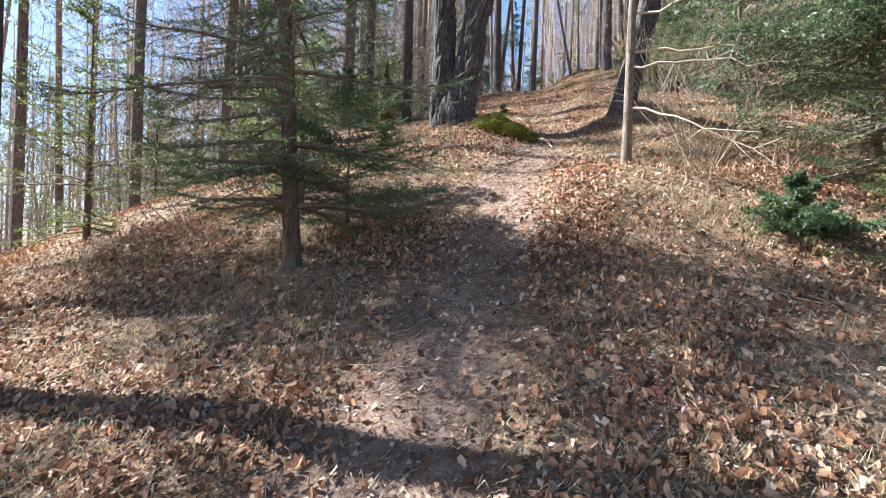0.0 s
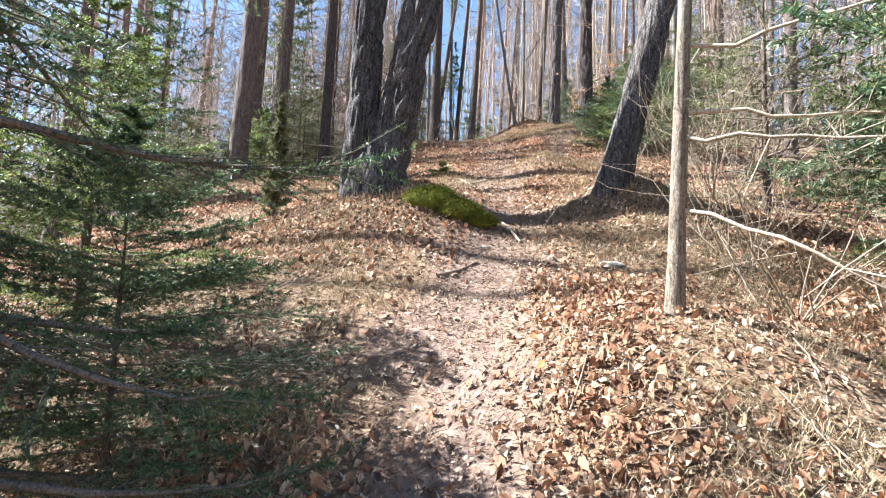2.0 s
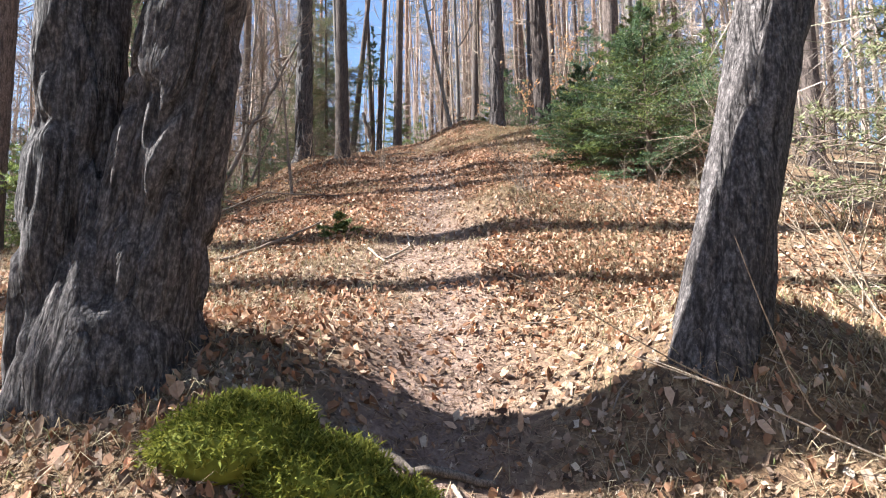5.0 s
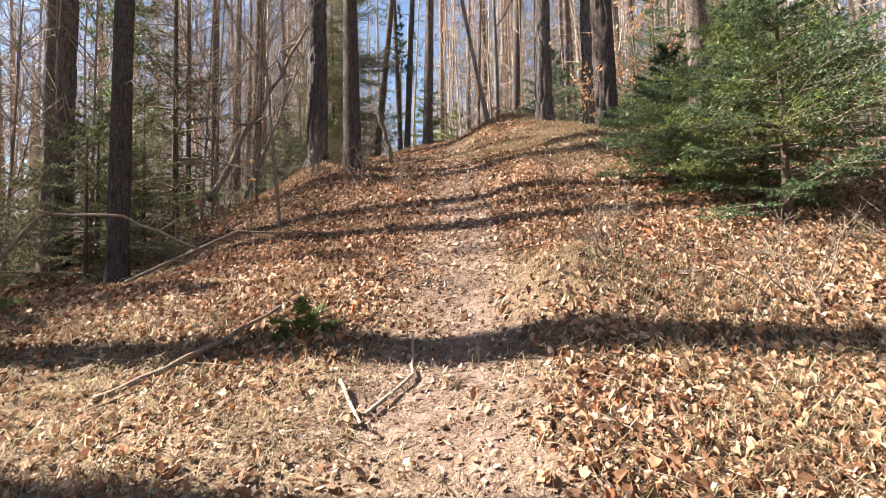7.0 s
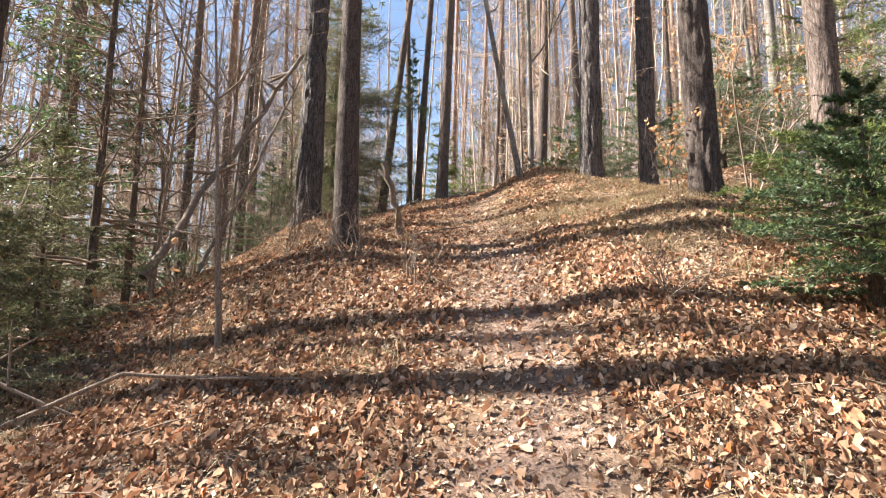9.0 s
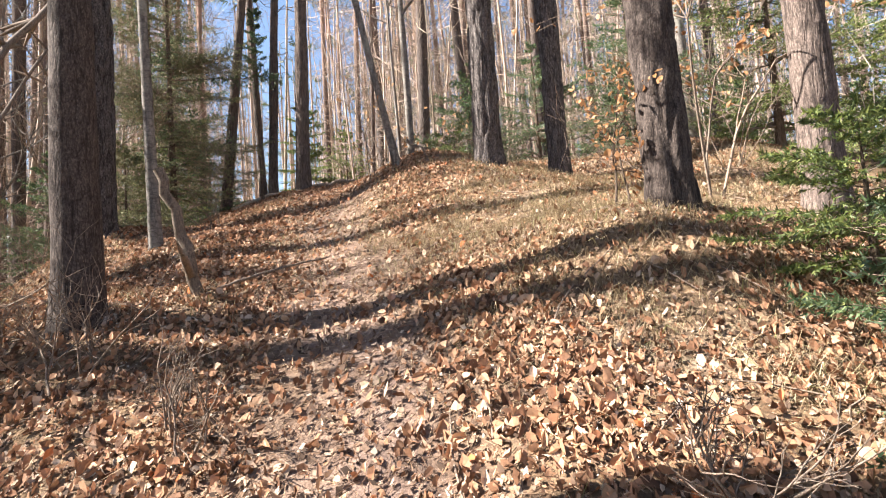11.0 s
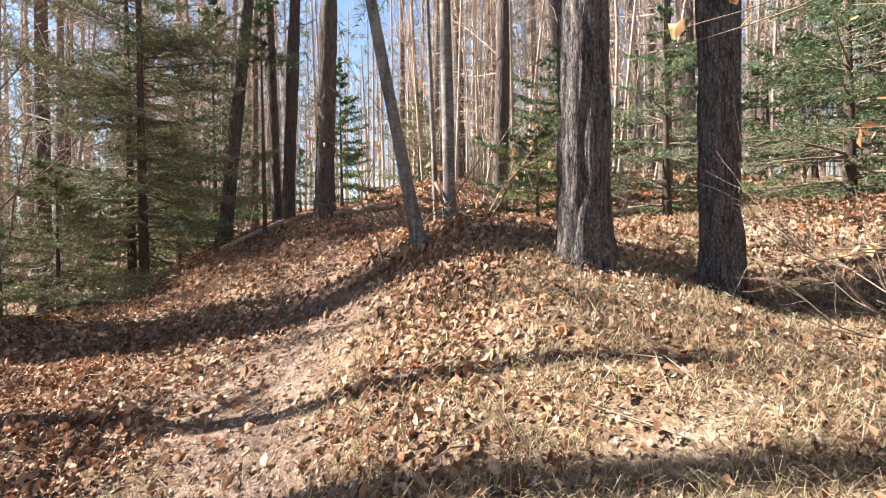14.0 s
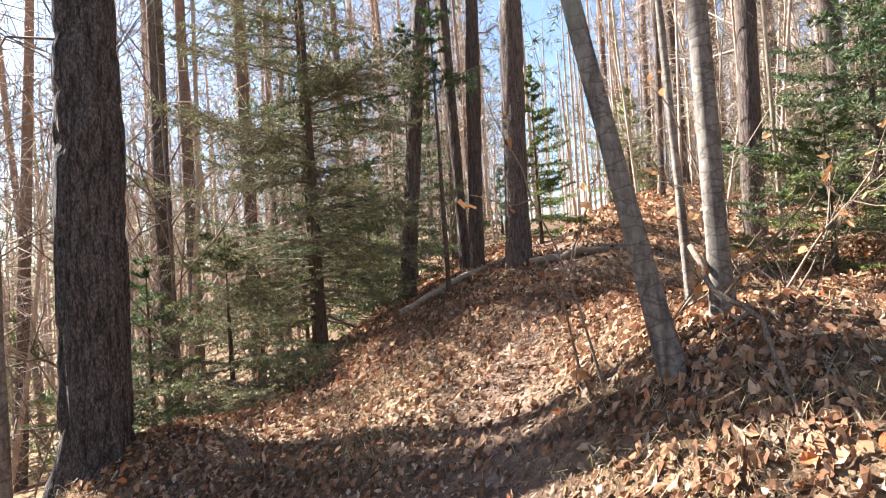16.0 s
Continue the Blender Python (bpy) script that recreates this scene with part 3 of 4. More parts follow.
pine(-1.18, 20.98, "pine with red-brown bark beside the path log", 0.24, 17, (0.03, 0.03), (0, 0), 0.012, 44)
pine(-2.45, 20.9, "dark leaning pine at the slope edge", 0.17, 15, (0.1, 0.05), (0, 0), 0.008, 36)
pine(-1.75, 21.2, "slim dark pine in a pair", 0.16, 15, (0.05, 0.02), (0, 0), 0.008, 36)
pine(-1.95, 21.35, "slim dark pine in a pair", 0.13, 15, (-0.03, 0.02), (0, 0), 0.008, 30)
pine(3.5, 15.4, "pine with pale grey bark behind young spruces", 0.27, 17, (0.0, 0), (0, 0), 0.012, 40)
pine(-5.1, 19.9, "slim pine down the slope", 0.2, 19, (0.02, 0), (0, 0), 0.01, 30)
pine(-6.1, 22.1, "slim pine with orange upper bark down the slope", 0.22, 20, (0.01, 0), (0, 0), 0.01, 30)

# spruces with dark straight stems
spruce(-0.95, 14.6, "dark spruce with a bare lower stem beside the path", 13, 1.1, 0.22, low=0.28, whorl=0.5, per_whorl=4, droop=0.35, dense=0.6, rough=0.006, bark_material=BARK_DARK)
spruce(-0.7, 2.72, "dark reddish spruce stem beside the path", 11, 1.0, 0.24, low=0.68, whorl=0.5, per_whorl=4, droop=0.3, dense=0.5, rough=0.006)
spruce(0.14, 4.2, "spruce with drooping sparse green branches over leaf litter", 7.5, 1.35, 0.12, low=0.06, whorl=0.24, per_whorl=5, droop=0.4, dense=0.7, one_side=2.9, bare=0.05, lean=(-0.06, 0.0), per_twig=52, needle=(0.026, 0.0055))
spruce(-0.76, 5.65, "young dense spruce among dead twigs", 2.05, 0.95, 0.06, NEEDLE_SUNLIT, low=0.14, whorl=0.17, per_whorl=6, droop=0.2, dense=1.0, per_twig=44, needle=(0.028, 0.007))
spruce(0.2, 4.85, "low dark green spruce in leaf litter", 1.25, 0.85, 0.03, low=0.06, whorl=0.1, per_whorl=9, droop=0.15, per_twig=44, needle=(0.022, 0.005))
spruce(3.35, 5.0, "low dark spruce seedling on the bank", 0.34, 0.4, 0.015, low=0.12, whorl=0.035, per_whorl=6, droop=0.5, dense=1.5, per_twig=30)
spruce(4.15, 5.6, "spruce with dark drooping branches on the bank", 5.2, 1.45, 0.13, low=0.24, whorl=0.2, per_whorl=7, droop=0.5, dense=1.2, bare=0.05, per_twig=34, needle=(0.042, 0.011))
spruce(4.3, 6.0, "dense dark spruce behind the bank", 3.4, 1.4, 0.1, low=0.1, whorl=0.24, per_whorl=7, droop=0.3)
spruce(4.6, 7.4, "young green spruce behind the bank", 3.6, 1.2, 0.1, NEEDLE_SUNLIT, low=0.08, whorl=0.24, per_whorl=6)
spruce(3.6, 8.6, "spruce with thin dry lower twigs", 2.8, 0.9, 0.07, NEEDLE_DRY, low=0.05, whorl=0.24, per_whorl=5, droop=0.3, bare=0.3, per_twig=14)
spruce(2.6, 13.2, "bushy dark green spruce beside the path", 1.3, 0.75, 0.07, low=0.08, whorl=0.13, per_whorl=7, droop=0.15)
spruce(3.15, 12.6, "bushy sunlit green spruce beside the path", 1.9, 1.0, 0.07, NEEDLE_SUNLIT, low=0.08, whorl=0.14, per_whorl=7, droop=0.15)
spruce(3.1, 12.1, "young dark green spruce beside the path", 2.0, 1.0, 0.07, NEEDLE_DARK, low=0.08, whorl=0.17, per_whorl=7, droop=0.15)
spruce(3.4, 13.8, "young yellow-green spruce behind darker ones", 1.5, 0.85, 0.08, NEEDLE_SUNLIT, low=0.08, whorl=0.18, per_whorl=7, droop=0.15)
spruce(2.8, 14.2, "low spruce branch sprays on the bank", 0.9, 0.8, 0.04, NEEDLE_SUNLIT, low=0.1, whorl=0.13, per_whorl=7, droop=0.15)
spruce(3.8, 19.3, "dark young spruce behind the mound", 2.5, 1.2, 0.1, low=0.06, whorl=0.22, per_whorl=6)
spruce(2.7, 20.5, "dark young spruce behind the mound", 2.3, 1.2, 0.1, low=0.06, whorl=0.22, per_whorl=6)
spruce(4.9, 17.9, "young spruce with layered green boughs", 3.8, 1.2, 0.1, NEEDLE_SUNLIT, low=0.06, whorl=0.26, per_whorl=6)
for sx, sy, sh in ((4.8, 21.2, 2.4), (1.9, 22.3, 2.6)):
    spruce(sx, sy, "dense dark spruce in the thicket behind the mound", sh, 1.35, 0.09, low=0.05, whorl=0.24, per_whorl=6, droop=0.25, dense=0.7, per_twig=20, needle=(0.055, 0.016), group="dark spruces behind the mound")
spruce(1.4, 21.3, "low green spruce in brushwood", 1.3, 0.9, 0.05, NEEDLE_SUNLIT, low=0.06, whorl=0.16, per_whorl=6)
spruce(-2.88, 20.0, "thin spruce with sparse drooping grey-green boughs", 7.0, 1.4, 0.1, NEEDLE_DRY, low=0.08, whorl=0.22, per_whorl=5, droop=0.45, dense=1.0, per_twig=30)
spruce(-3.4, 20.5, "spruce with sparse drooping boughs down the slope", 6.0, 1.3, 0.1, low=0.08, whorl=0.26, per_whorl=5, droop=0.4, dense=0.7)
spruce(-3.1, 19.1, "low young spruce at the slope edge", 1.6, 1.05, 0.05, NEEDLE_DRY, low=0.06, whorl=0.16, per_whorl=6)
spruce(-3.9, 18.9, "low young spruce at the slope edge", 2.0, 0.9, 0.06, low=0.06, whorl=0.18, per_whorl=6)
spruce(-1.45, 22.5, "bright green young spruce beside the path", 2.2, 0.6, 0.05, NEEDLE_SUNLIT, low=0.06, whorl=0.16, per_whorl=6)
spruce(-2.8, 10.8, "low young spruce on the grassy edge", 1.1, 0.75, 0.05, NEEDLE_SUNLIT, low=0.06, whorl=0.15, per_whorl=6)
spruce(-3.4, 13.2, "drooping grey-green spruce boughs at the slope edge", 1.9, 1.1, 0.06, NEEDLE_DRY, low=0.06, whorl=0.2, per_whorl=6, droop=0.4)
spruce(0.15, 10.55, "tiny green spruce sprig in leaf litter", 0.14, 0.22, 0.008, NEEDLE_SUNLIT, low=0.1, whorl=0.05, per_whorl=5, droop=0.1)
spruce(-1.72, 20.5, "thin spruce sapling with dark twigs high up", 3.6, 0.5, 0.05, low=0.55, whorl=0.16, per_whorl=4, droop=0.2, dense=0.7)
spruce(2.29, 5.92, "slim pale spruce stem with long dead side branches", 8.5, 0.9, 0.085, low=0.5, whorl=0.3, per_whorl=4, droop=0.3, bark_material=BARK_LARCH, rough=0.004, dense=0.6, lean=(0.035, 0.0))
spruce(-3.3, 5.4, "spruce with green boughs at the slope edge", 2.8, 1.2, 0.08, NEEDLE_SUNLIT, low=0.05, whorl=0.24, per_whorl=6, droop=0.3, dense=0.6, per_twig=20)
spruce(4.4, 4.2, "young green spruce on the bank", 2.6, 1.1, 0.08, NEEDLE_SUNLIT, low=0.05, whorl=0.2, per_whorl=6, droop=0.2)
# spruces added outside the view, placed to cast shade on the lower path
for sx, sy, sh in ((-2.9, 0.7, 8.5), (-2.9, -1.2, 8.5), (-4.9, 1.3, 12.5), (-3.7, 3.6, 9.5)):
    spruce(sx, sy, "tall dense unseen spruce added to shade the lower path", sh, 1.5 + sh * 0.06, 0.018 * sh, low=0.32, whorl=0.3, per_whorl=8, droop=0.3, dense=0.6, per_twig=16, needle=(0.055, 0.016), group="tall spruces beside the lower path")
spr = next(o for o in bpy.data.objects if o.get("label", "").startswith("thin spruce with sparse drooping"))
line = branch_line((0.0, 0.0, 2.35), np.array([0.93, 0.37, 0.12]), 1.7, 0.02, 0.05, 9, 0.05)
wood, na, nb = [tube(line, np.linspace(0.014, 0.004, 9), 5)], [], []
for k in range(90):
    q = line[0] + (line[-1] - line[0]) * rng.uniform(0.15, 1.0)
    e = q + np.array([rng.normal() * 0.12, rng.normal() * 0.12, -rng.uniform(0.05, 0.32)])
    na.append(q)
    nb.append(e)
bough = part("bough", mesh_of("bough", *wood[0], BARK_TWIG), spr, "long bough with dark hanging needles")
part("foliage", mesh_of("needles", *needle_cloud(np.array(na), np.array(nb), 34, 0.036, 0.009), NEEDLE_DARK, False), bough)
for sx, sy, sh in ((-3.1, 14.1, 6.0), (-3.8, 15.4, 7.0)):
    spruce(sx, sy, "half-dead spruce with bare grey twigs", sh, 1.5, 0.09, NEEDLE_DRY, low=0.1, whorl=0.3, per_whorl=5, droop=0.3, dense=0.5, bare=1.0, per_twig=10, group="half-dead spruces at the slope edge")
# juniper column
spruce(-0.98, 8.05, "narrow juniper column with grey-green needles", 1.2, 0.15, 0.03, NEEDLE_DRY, name="juniper_bush", low=0.05, whorl=0.05, per_whorl=7, droop=-0.5, dense=1.6, per_twig=22)


# ---- broadleaf trees ----
def bare_tree(x, y, label, dia, height, lean, bow, limbs, material=BARK_BEECH, group="", name="bare_tree", low=0.3, category="tree", first=None):
    t = thing(name, x, y, label, category, group)
    part("trunk", trunk_mesh("trunk", height, dia / 2, material, 28, lean, bow, 0.003, 0.45, 0.2, 0.1, int(abs(x * 9 + y)) % 70), t)
    for k in range(limbs):
        lines = []
        z = rng.uniform(low, 0.98) * height if not (k == 0 and first) else first[0]
        turn = rng.uniform(0, 2 * math.pi) if not (k == 0 and first) else first[1]
        c = np.array([lean[0] * z + bow[0] * (z / 4) ** 2, lean[1] * z + bow[1] * (z / 4) ** 2, z])
        way = np.array([math.cos(turn), math.sin(turn), 0.7])
        twigs(c, way, rng.uniform(0.6, 1.5), dia * 0.16 * (1.15 - z / height) + 0.004, 2, lines, 0.55, 0.4)
        part("limb", mesh_of("limb", *joined([tube(p, r, 5) for p, r in lines]), material), t)
    return t


bare_tree(0.54, 17.98, "smooth grey beech stem that bends over the path", 0.09, 9, (-0.2, 0.02), (0.12, 0), 12, low=0.25)
bare_tree(0.7, 18.25, "smooth grey beech stem that forks above head height", 0.085, 9, (0.0, 0.02), (-0.05, 0), 14, low=0.3, first=(1.75, 0.1))
bare_tree(0.56, 18.6, "thin crooked grey sapling", 0.045, 4.5, (-0.03, 0.0), (0.05, 0), 8, low=0.4)
bare_tree(-1.62, 16.8, "slim grey beech stem at the path edge", 0.11, 8, (-0.03, 0.02), (0, 0), 12, low=0.42)
bare_tree(-1.22, 13.1, "thin brown sapling with bare branches in leaf litter", 0.04, 3.4, (-0.1, 0.05), (-0.05, 0), 12, BARK_TWIG, low=0.25)
bare_tree(-2.05, 23.2, "thin pale birch stem", 0.06, 8, (0.06, 0), (0, 0), 8, BARK_PALE, low=0.4)
bare_tree(5.1, 20.4, "forked pale oak with spreading bare limbs", 0.22, 11, (0.0, 0.0), (0, 0), 16, low=0.28)
bare_tree(7, 18.4, "bare broadleaf tree with thin limbs", 0.18, 11, (0.03, 0.0), (0, 0), 16, low=0.25)
bare_tree(5.9, 23.4, "bare broadleaf tree with thin limbs", 0.16, 11, (-0.03, 0.0), (0, 0), 16, low=0.25)
bare_tree(-4.5, 18.5, "crooked bare sapling down the slope", 0.07, 6, (0.05, 0.0), (0.1, 0), 14, low=0.2)
bare_tree(1.1, 22.4, "thin straight sapling in brushwood", 0.05, 6, (0.0, 0.0), (0, 0), 8, BARK_PALE, low=0.4)
shrub(2.02, 15.12, "young beech bush with curled brown leaves", 0.8, 2, 2, "beech_bush", 110, material=BARK_SPRUCE, width=0.06, radius=0.009)
shrub(2.75, 16.2, "young beech bush with curled brown leaves", 1.5, 3, 2, "beech_bush", 260, width=0.15, radius=0.014)
shrub(2.95, 15.7, "young beech bush with curled brown leaves", 1.7, 3, 2, "beech_bush", 260, width=0.18, radius=0.012)
shrub(0.25, 18.1, "young beech twigs with a few pale leaves", 0.9, 3, 1, "beech_bush", 40, width=0.7, radius=0.007)
shrub(0.85, 18.6, "young beech twigs with a few pale leaves", 0.9, 3, 1, "beech_bush", 40, width=0.7, radius=0.007)
shrub(-1.55, 13.05, "low beech twigs with orange leaves", 0.9, 2, 1, "beech_bush", 25, width=0.6, radius=0.006)
for bx, by, bh, bn in ((3.0, 6.4, 1.4, 9), (3.6, 6.6, 1.7, 9), (2.9, 7.1, 0.8, 7), (3.2, 8.8, 1.3, 8), (2.6, 10.9, 0.5, 7), (1.7, 11.05, 0.35, 10), (-0.7, 14.2, 0.5, 9), (-1.4, 14.5, 0.6, 9), (-1.5, 5.0, 0.9, 8),
                       (-0.8, 5.4, 0.6, 8), (-0.15, 13.8, 0.35, 7), (1.5, 13.2, 0.3, 7), (0.45, 20.1, 0.6, 8), (1.1, 20.2, 0.9, 9), (1.9, 19.8, 1.0, 9), (3.1, 17.3, 1.0, 8), (3.7, 16.7, 1.2, 8), (-2.9, 15.1, 1.3, 8),
                       (-3.7, 16.1, 1.5, 9), (-3.5, 18.1, 1.4, 9), (-1.5, 17.9, 0.45, 6), (-0.4, 7.2, 0.3, 5), (0.5, 23.3, 1.0, 9), (2.1, 22.4, 1.3, 9), (4.1, 10.5, 1.5, 9), (3.4, 11.1, 1.2, 9)):
    shrub(bx, by, "tangle of thin bare brown twigs", bh, bn, 2, "brushwood_bush", material=BARK_STRAW if by < 10 and bx > 2 else BARK_TWIG, radius=0.006, width=0.75, group="bare brushwood beside the path")


for bx, by, bh in ((-3.1, 14.9, 5.0), (-2.7, 15.4, 4.6), (-3.9, 15.9, 5.5), (-4.6, 13.2, 5.0), (-3.4, 13.1, 4.2), (-4.2, 17.2, 5.5), (-3.5, 18.9, 5.0)):
    bare_tree(bx, by, "thin bare sapling with spreading dry branches", 0.04, bh, (rng.normal() * 0.06, rng.normal() * 0.06), (0, 0), 16, BARK_TWIG, "bare saplings at the slope edge", low=0.15)
for bx, by, bh in ((-3.0, 12.6, 1.6), (-3.7, 11.9, 1.5), (-3.3, 13.8, 2.0), (-4.3, 14.9, 2.2), (-3.6, 10.2, 1.2), (-4.4, 11.0, 1.6)):
    spruce(bx, by, "grey-green drooping young spruce at the slope edge", bh, 1.0, 0.05, NEEDLE_DRY, low=0.05, whorl=0.2, per_whorl=6, droop=0.4, per_twig=16, group="young spruces at the slope edge")


# ---- dead wood, stones, moss ----
def fallen(name, pts, r0, r1, label, material=BARK_PALE, category="fallen branch", side_twigs=0):
    """A stick or pole laid through the points (x, y, height over the ground)."""
    p = np.array([(x, y, float(ground(x, y)) + h) for x, y, h in pts])
    s = np.linspace(0, len(p) - 1, len(p) * 5 - 4)
    q = np.stack([np.interp(s, np.arange(len(p)), p[:, k]) for k in range(3)], -1)
    q[1:-1] += rng.normal(size=(len(q) - 2, 3)) * r0 * 0.35
    pieces = [tube(q, np.linspace(r0, r1, len(q)), 10)]
    for k in range(side_twigs):
        i = rng.integers(2, len(q) - 1)
        e = q[i] + rng.normal(size=3) * np.array([0.25, 0.25, 0.15]) + np.array([0, 0, 0.1])
        pieces.append(tube(np.array([q[i], (q[i] + e) / 2, e]), (r1, r1 * 0.8, 0.002), 5))
    o = q[0].copy()
    pieces = [(v - o, f) for v, f in pieces]
    ob = new(name, mesh_of(name, *pieces[0], material))
    ob.matrix_world = pose(*o)
    for v, f in pieces[1:]:
        part("twig", mesh_of("twig", v, f, material), ob)
    return tagged(ob, label, category)


fallen("path_log", [(-1, 20.8, 0.03), (-0.55, 20.9, 0.03), (-0.05, 21, 0.03)], 0.045, 0.035, "weathered log laid across the path as a step", BARK_TWIG, "log")
fallen("path_log", [(-2.1, 20.2, 0.05), (-1.7, 20.8, 0.05), (-1.45, 21.4, 0.04)], 0.03, 0.022, "weathered pole lying along the path edge", BARK_PALE, "log")
fallen("fallen_stick", [(0.98, 6.62, 0.015), (1.1, 6.75, 0.02), (1.2, 6.92, 0.015)], 0.014, 0.008, "short dark stick on the path", BARK_TWIG)
fallen("fallen_stick", [(0.65, 9.95, 0.02), (0.78, 10.25, 0.02), (0.7, 10.6, 0.02)], 0.01, 0.005, "pale bent stick on the path")
fallen("fallen_stick", [(0.48, 10.15, 0.02), (0.65, 9.9, 0.02)], 0.01, 0.006, "pale short stick on the path")
fallen("fallen_stick", [(-0.6, 10, 0.03), (-0.3, 10.4, 0.05), (-0.08, 10.75, 0.06)], 0.016, 0.008, "mossy stick in leaf litter", BARK_TWIG)
fallen("fallen_branch", [(-3.1, 11.5, 0.1), (-2.7, 11.8, 0.75), (-2.1, 12, 0.6), (-1.4, 12.2, 0.05)], 0.02, 0.007, "arched dead branch on the ground", BARK_TWIG, side_twigs=5)
fallen("fallen_branch", [(-2, 11.9, 0.05), (-1.2, 12.25, 0.18), (-0.4, 12.5, 0.03)], 0.014, 0.006, "thin curved dead branch in leaf litter", BARK_TWIG, side_twigs=2)
fallen("leaning_pole", [(-2.78, 14.35, 0.35), (-2.8, 15.7, 1.45), (-2.6, 17.1, 2.7)], 0.04, 0.026, "dead pole leaning among the trees at the slope edge", BARK_TWIG, "dead tree", 10)
fallen("leaning_pole", [(-2.6, 14.9, 0.2), (-2.65, 16.0, 1.2), (-2.6, 17.1, 2.4)], 0.022, 0.012, "thin dead pole leaning among the trees at the slope edge", BARK_TWIG, "dead tree", 10)
fallen("fallen_branch", [(0.6, 18.3, 0.3), (0.68, 18.1, 0.17), (0.82, 17.95, 0.12), (0.9, 17.7, 0.03)], 0.013, 0.006, "broken branch leaning on the bank", BARK_TWIG, side_twigs=4)
fallen("dead_stub", [(-0.52, 15.05, -0.05), (-0.6, 15, 0.35), (-0.7, 14.95, 0.75)], 0.035, 0.028, "broken dead stem leaning beside the path", BARK_TWIG, "stump", 1)
fallen("fallen_stick", [(-0.45, 15.1, 0.02), (-0.2, 15.35, 0.08), (0.1, 15.65, 0.05)], 0.012, 0.006, "thin stick in leaf litter", BARK_TWIG)
fallen("fallen_stick", [(1.46, 7.36, 0.02), (1.38, 7.54, 0.03), (1.28, 7.74, 0.02)], 0.01, 0.007, "pale stick on the path")
fallen("tree_root", [(0.95, 7.82, 0.01), (1.15, 7.76, 0.02), (1.4, 7.78, 0.01)], 0.018, 0.012, "bare root across the path", BARK_TWIG, "root")
fallen("fallen_branch", [(-0.3, 5.0, 0.1), (-0.9, 5.2, 0.35), (-1.5, 5.1, 0.2)], 0.014, 0.006, "dead side branch under the spruce", BARK_TWIG, side_twigs=6)
for bz, turn, lg, dr in ((1.32, -0.4, 1.1, 0.02), (0.98, -0.2, 1.1, 0.25), (0.86, -0.5, 1.15, 0.1), (0.5, -0.5, 1.25, 0.55)):
    p = branch_line((2.29 + 0.035 * bz, 5.92, float(ground(2.29, 5.92)) + bz), np.array([math.cos(turn), math.sin(turn), 0.05]), lg, dr, 0.0, 9, 0.1)
    bits_of = [tube(p, np.linspace(0.012, 0.004, 9), 6)]
    for k in range(9):
        i = rng.integers(3, 9)
        e = p[i] + rng.normal(size=3) * 0.14 + np.array([0.1, 0, -0.05])
        bits_of.append(tube(np.array([p[i], (p[i] + e) / 2, e]), (0.004, 0.003, 0.0015), 4))
    ob = new("dead_branch", mesh_of("dead_branch", *joined([(v - p[0], f) for v, f in bits_of]), BARK_PALE))
    ob.matrix_world = pose(*p[0])
    ob.parent = next(o for o in bpy.data.objects if o.get("label", "").startswith("slim pale spruce"))
    ob.matrix_parent_inverse = ob.parent.matrix_world.inverted()
    ob["label"] = "long pale dead side branch"


def lump(name, x, y, size, label, category, material, seed, sink=0.3, smooth=True):
    """A rounded uneven lump half sunk into the ground."""
    n, m = 26, 16
    a, b = np.meshgrid(np.linspace(0, 2 * math.pi, n, endpoint=False), np.linspace(0.02, math.pi - 0.02, m), indexing="ij")
    d = np.stack([np.cos(a) * np.sin(b), np.sin(a) * np.sin(b), np.cos(b)], -1).reshape(-1, 3)
    r = 0.75 + 0.5 * vnoise(d * 1.6 + 9, seed) + 0.12 * vnoise(d * 6 + 4, seed + 1)
    v = d * r[:, None] * np.array(size)
    k, j = np.meshgrid(np.arange(n), np.arange(m - 1), indexing="ij")
    k2 = (k + 1) % n
    f = np.stack([k * m + j, k * m + j + 1, k2 * m + j + 1, k2 * m + j], -1).reshape(-1, 4)
    ob = new(name, mesh_of(name, v, f, material, smooth))
    ob.matrix_world = pose(x, y, float(ground(x, y)) + size[2] * (1 - 2 * sink) * 0.6)
    return tagged(ob, label, category), v


lump("stone", 2.12, 7.14, (0.085, 0.05, 0.026), "pale greyish stone half buried in the bank", "stone", STONE, 5)
lump("stone", 1.2, 7.2, (0.026, 0.022, 0.014), "small brown stone on the path", "stone", STONE, 8)
for px, py, size, seed in ((0.68, 7.62, (0.2, 0.13, 0.1), 14), (0.9, 7.6, (0.2, 0.12, 0.085), 33), (1.1, 7.6, (0.13, 0.09, 0.05), 52)):
    cushion, cv = lump("moss_cushion", px, py, size, "bright yellow-green moss cushion at the foot of the pine", "moss", MOSS, seed, 0.35)
    cn = unit(cv / np.array(size) ** 2)
    keep = cn[:, 2] > -0.2
    moss_a = np.repeat(cv[keep], 22, 0) + rng.normal(size=(22 * keep.sum(), 3)) * 0.014
    part("moss_cover", mesh_of("moss_cover", *needle_cloud(moss_a, moss_a + np.repeat(cn[keep], 22, 0) * 0.012, 2, 0.024, 0.006, 0.6), MOSS, False), cushion)



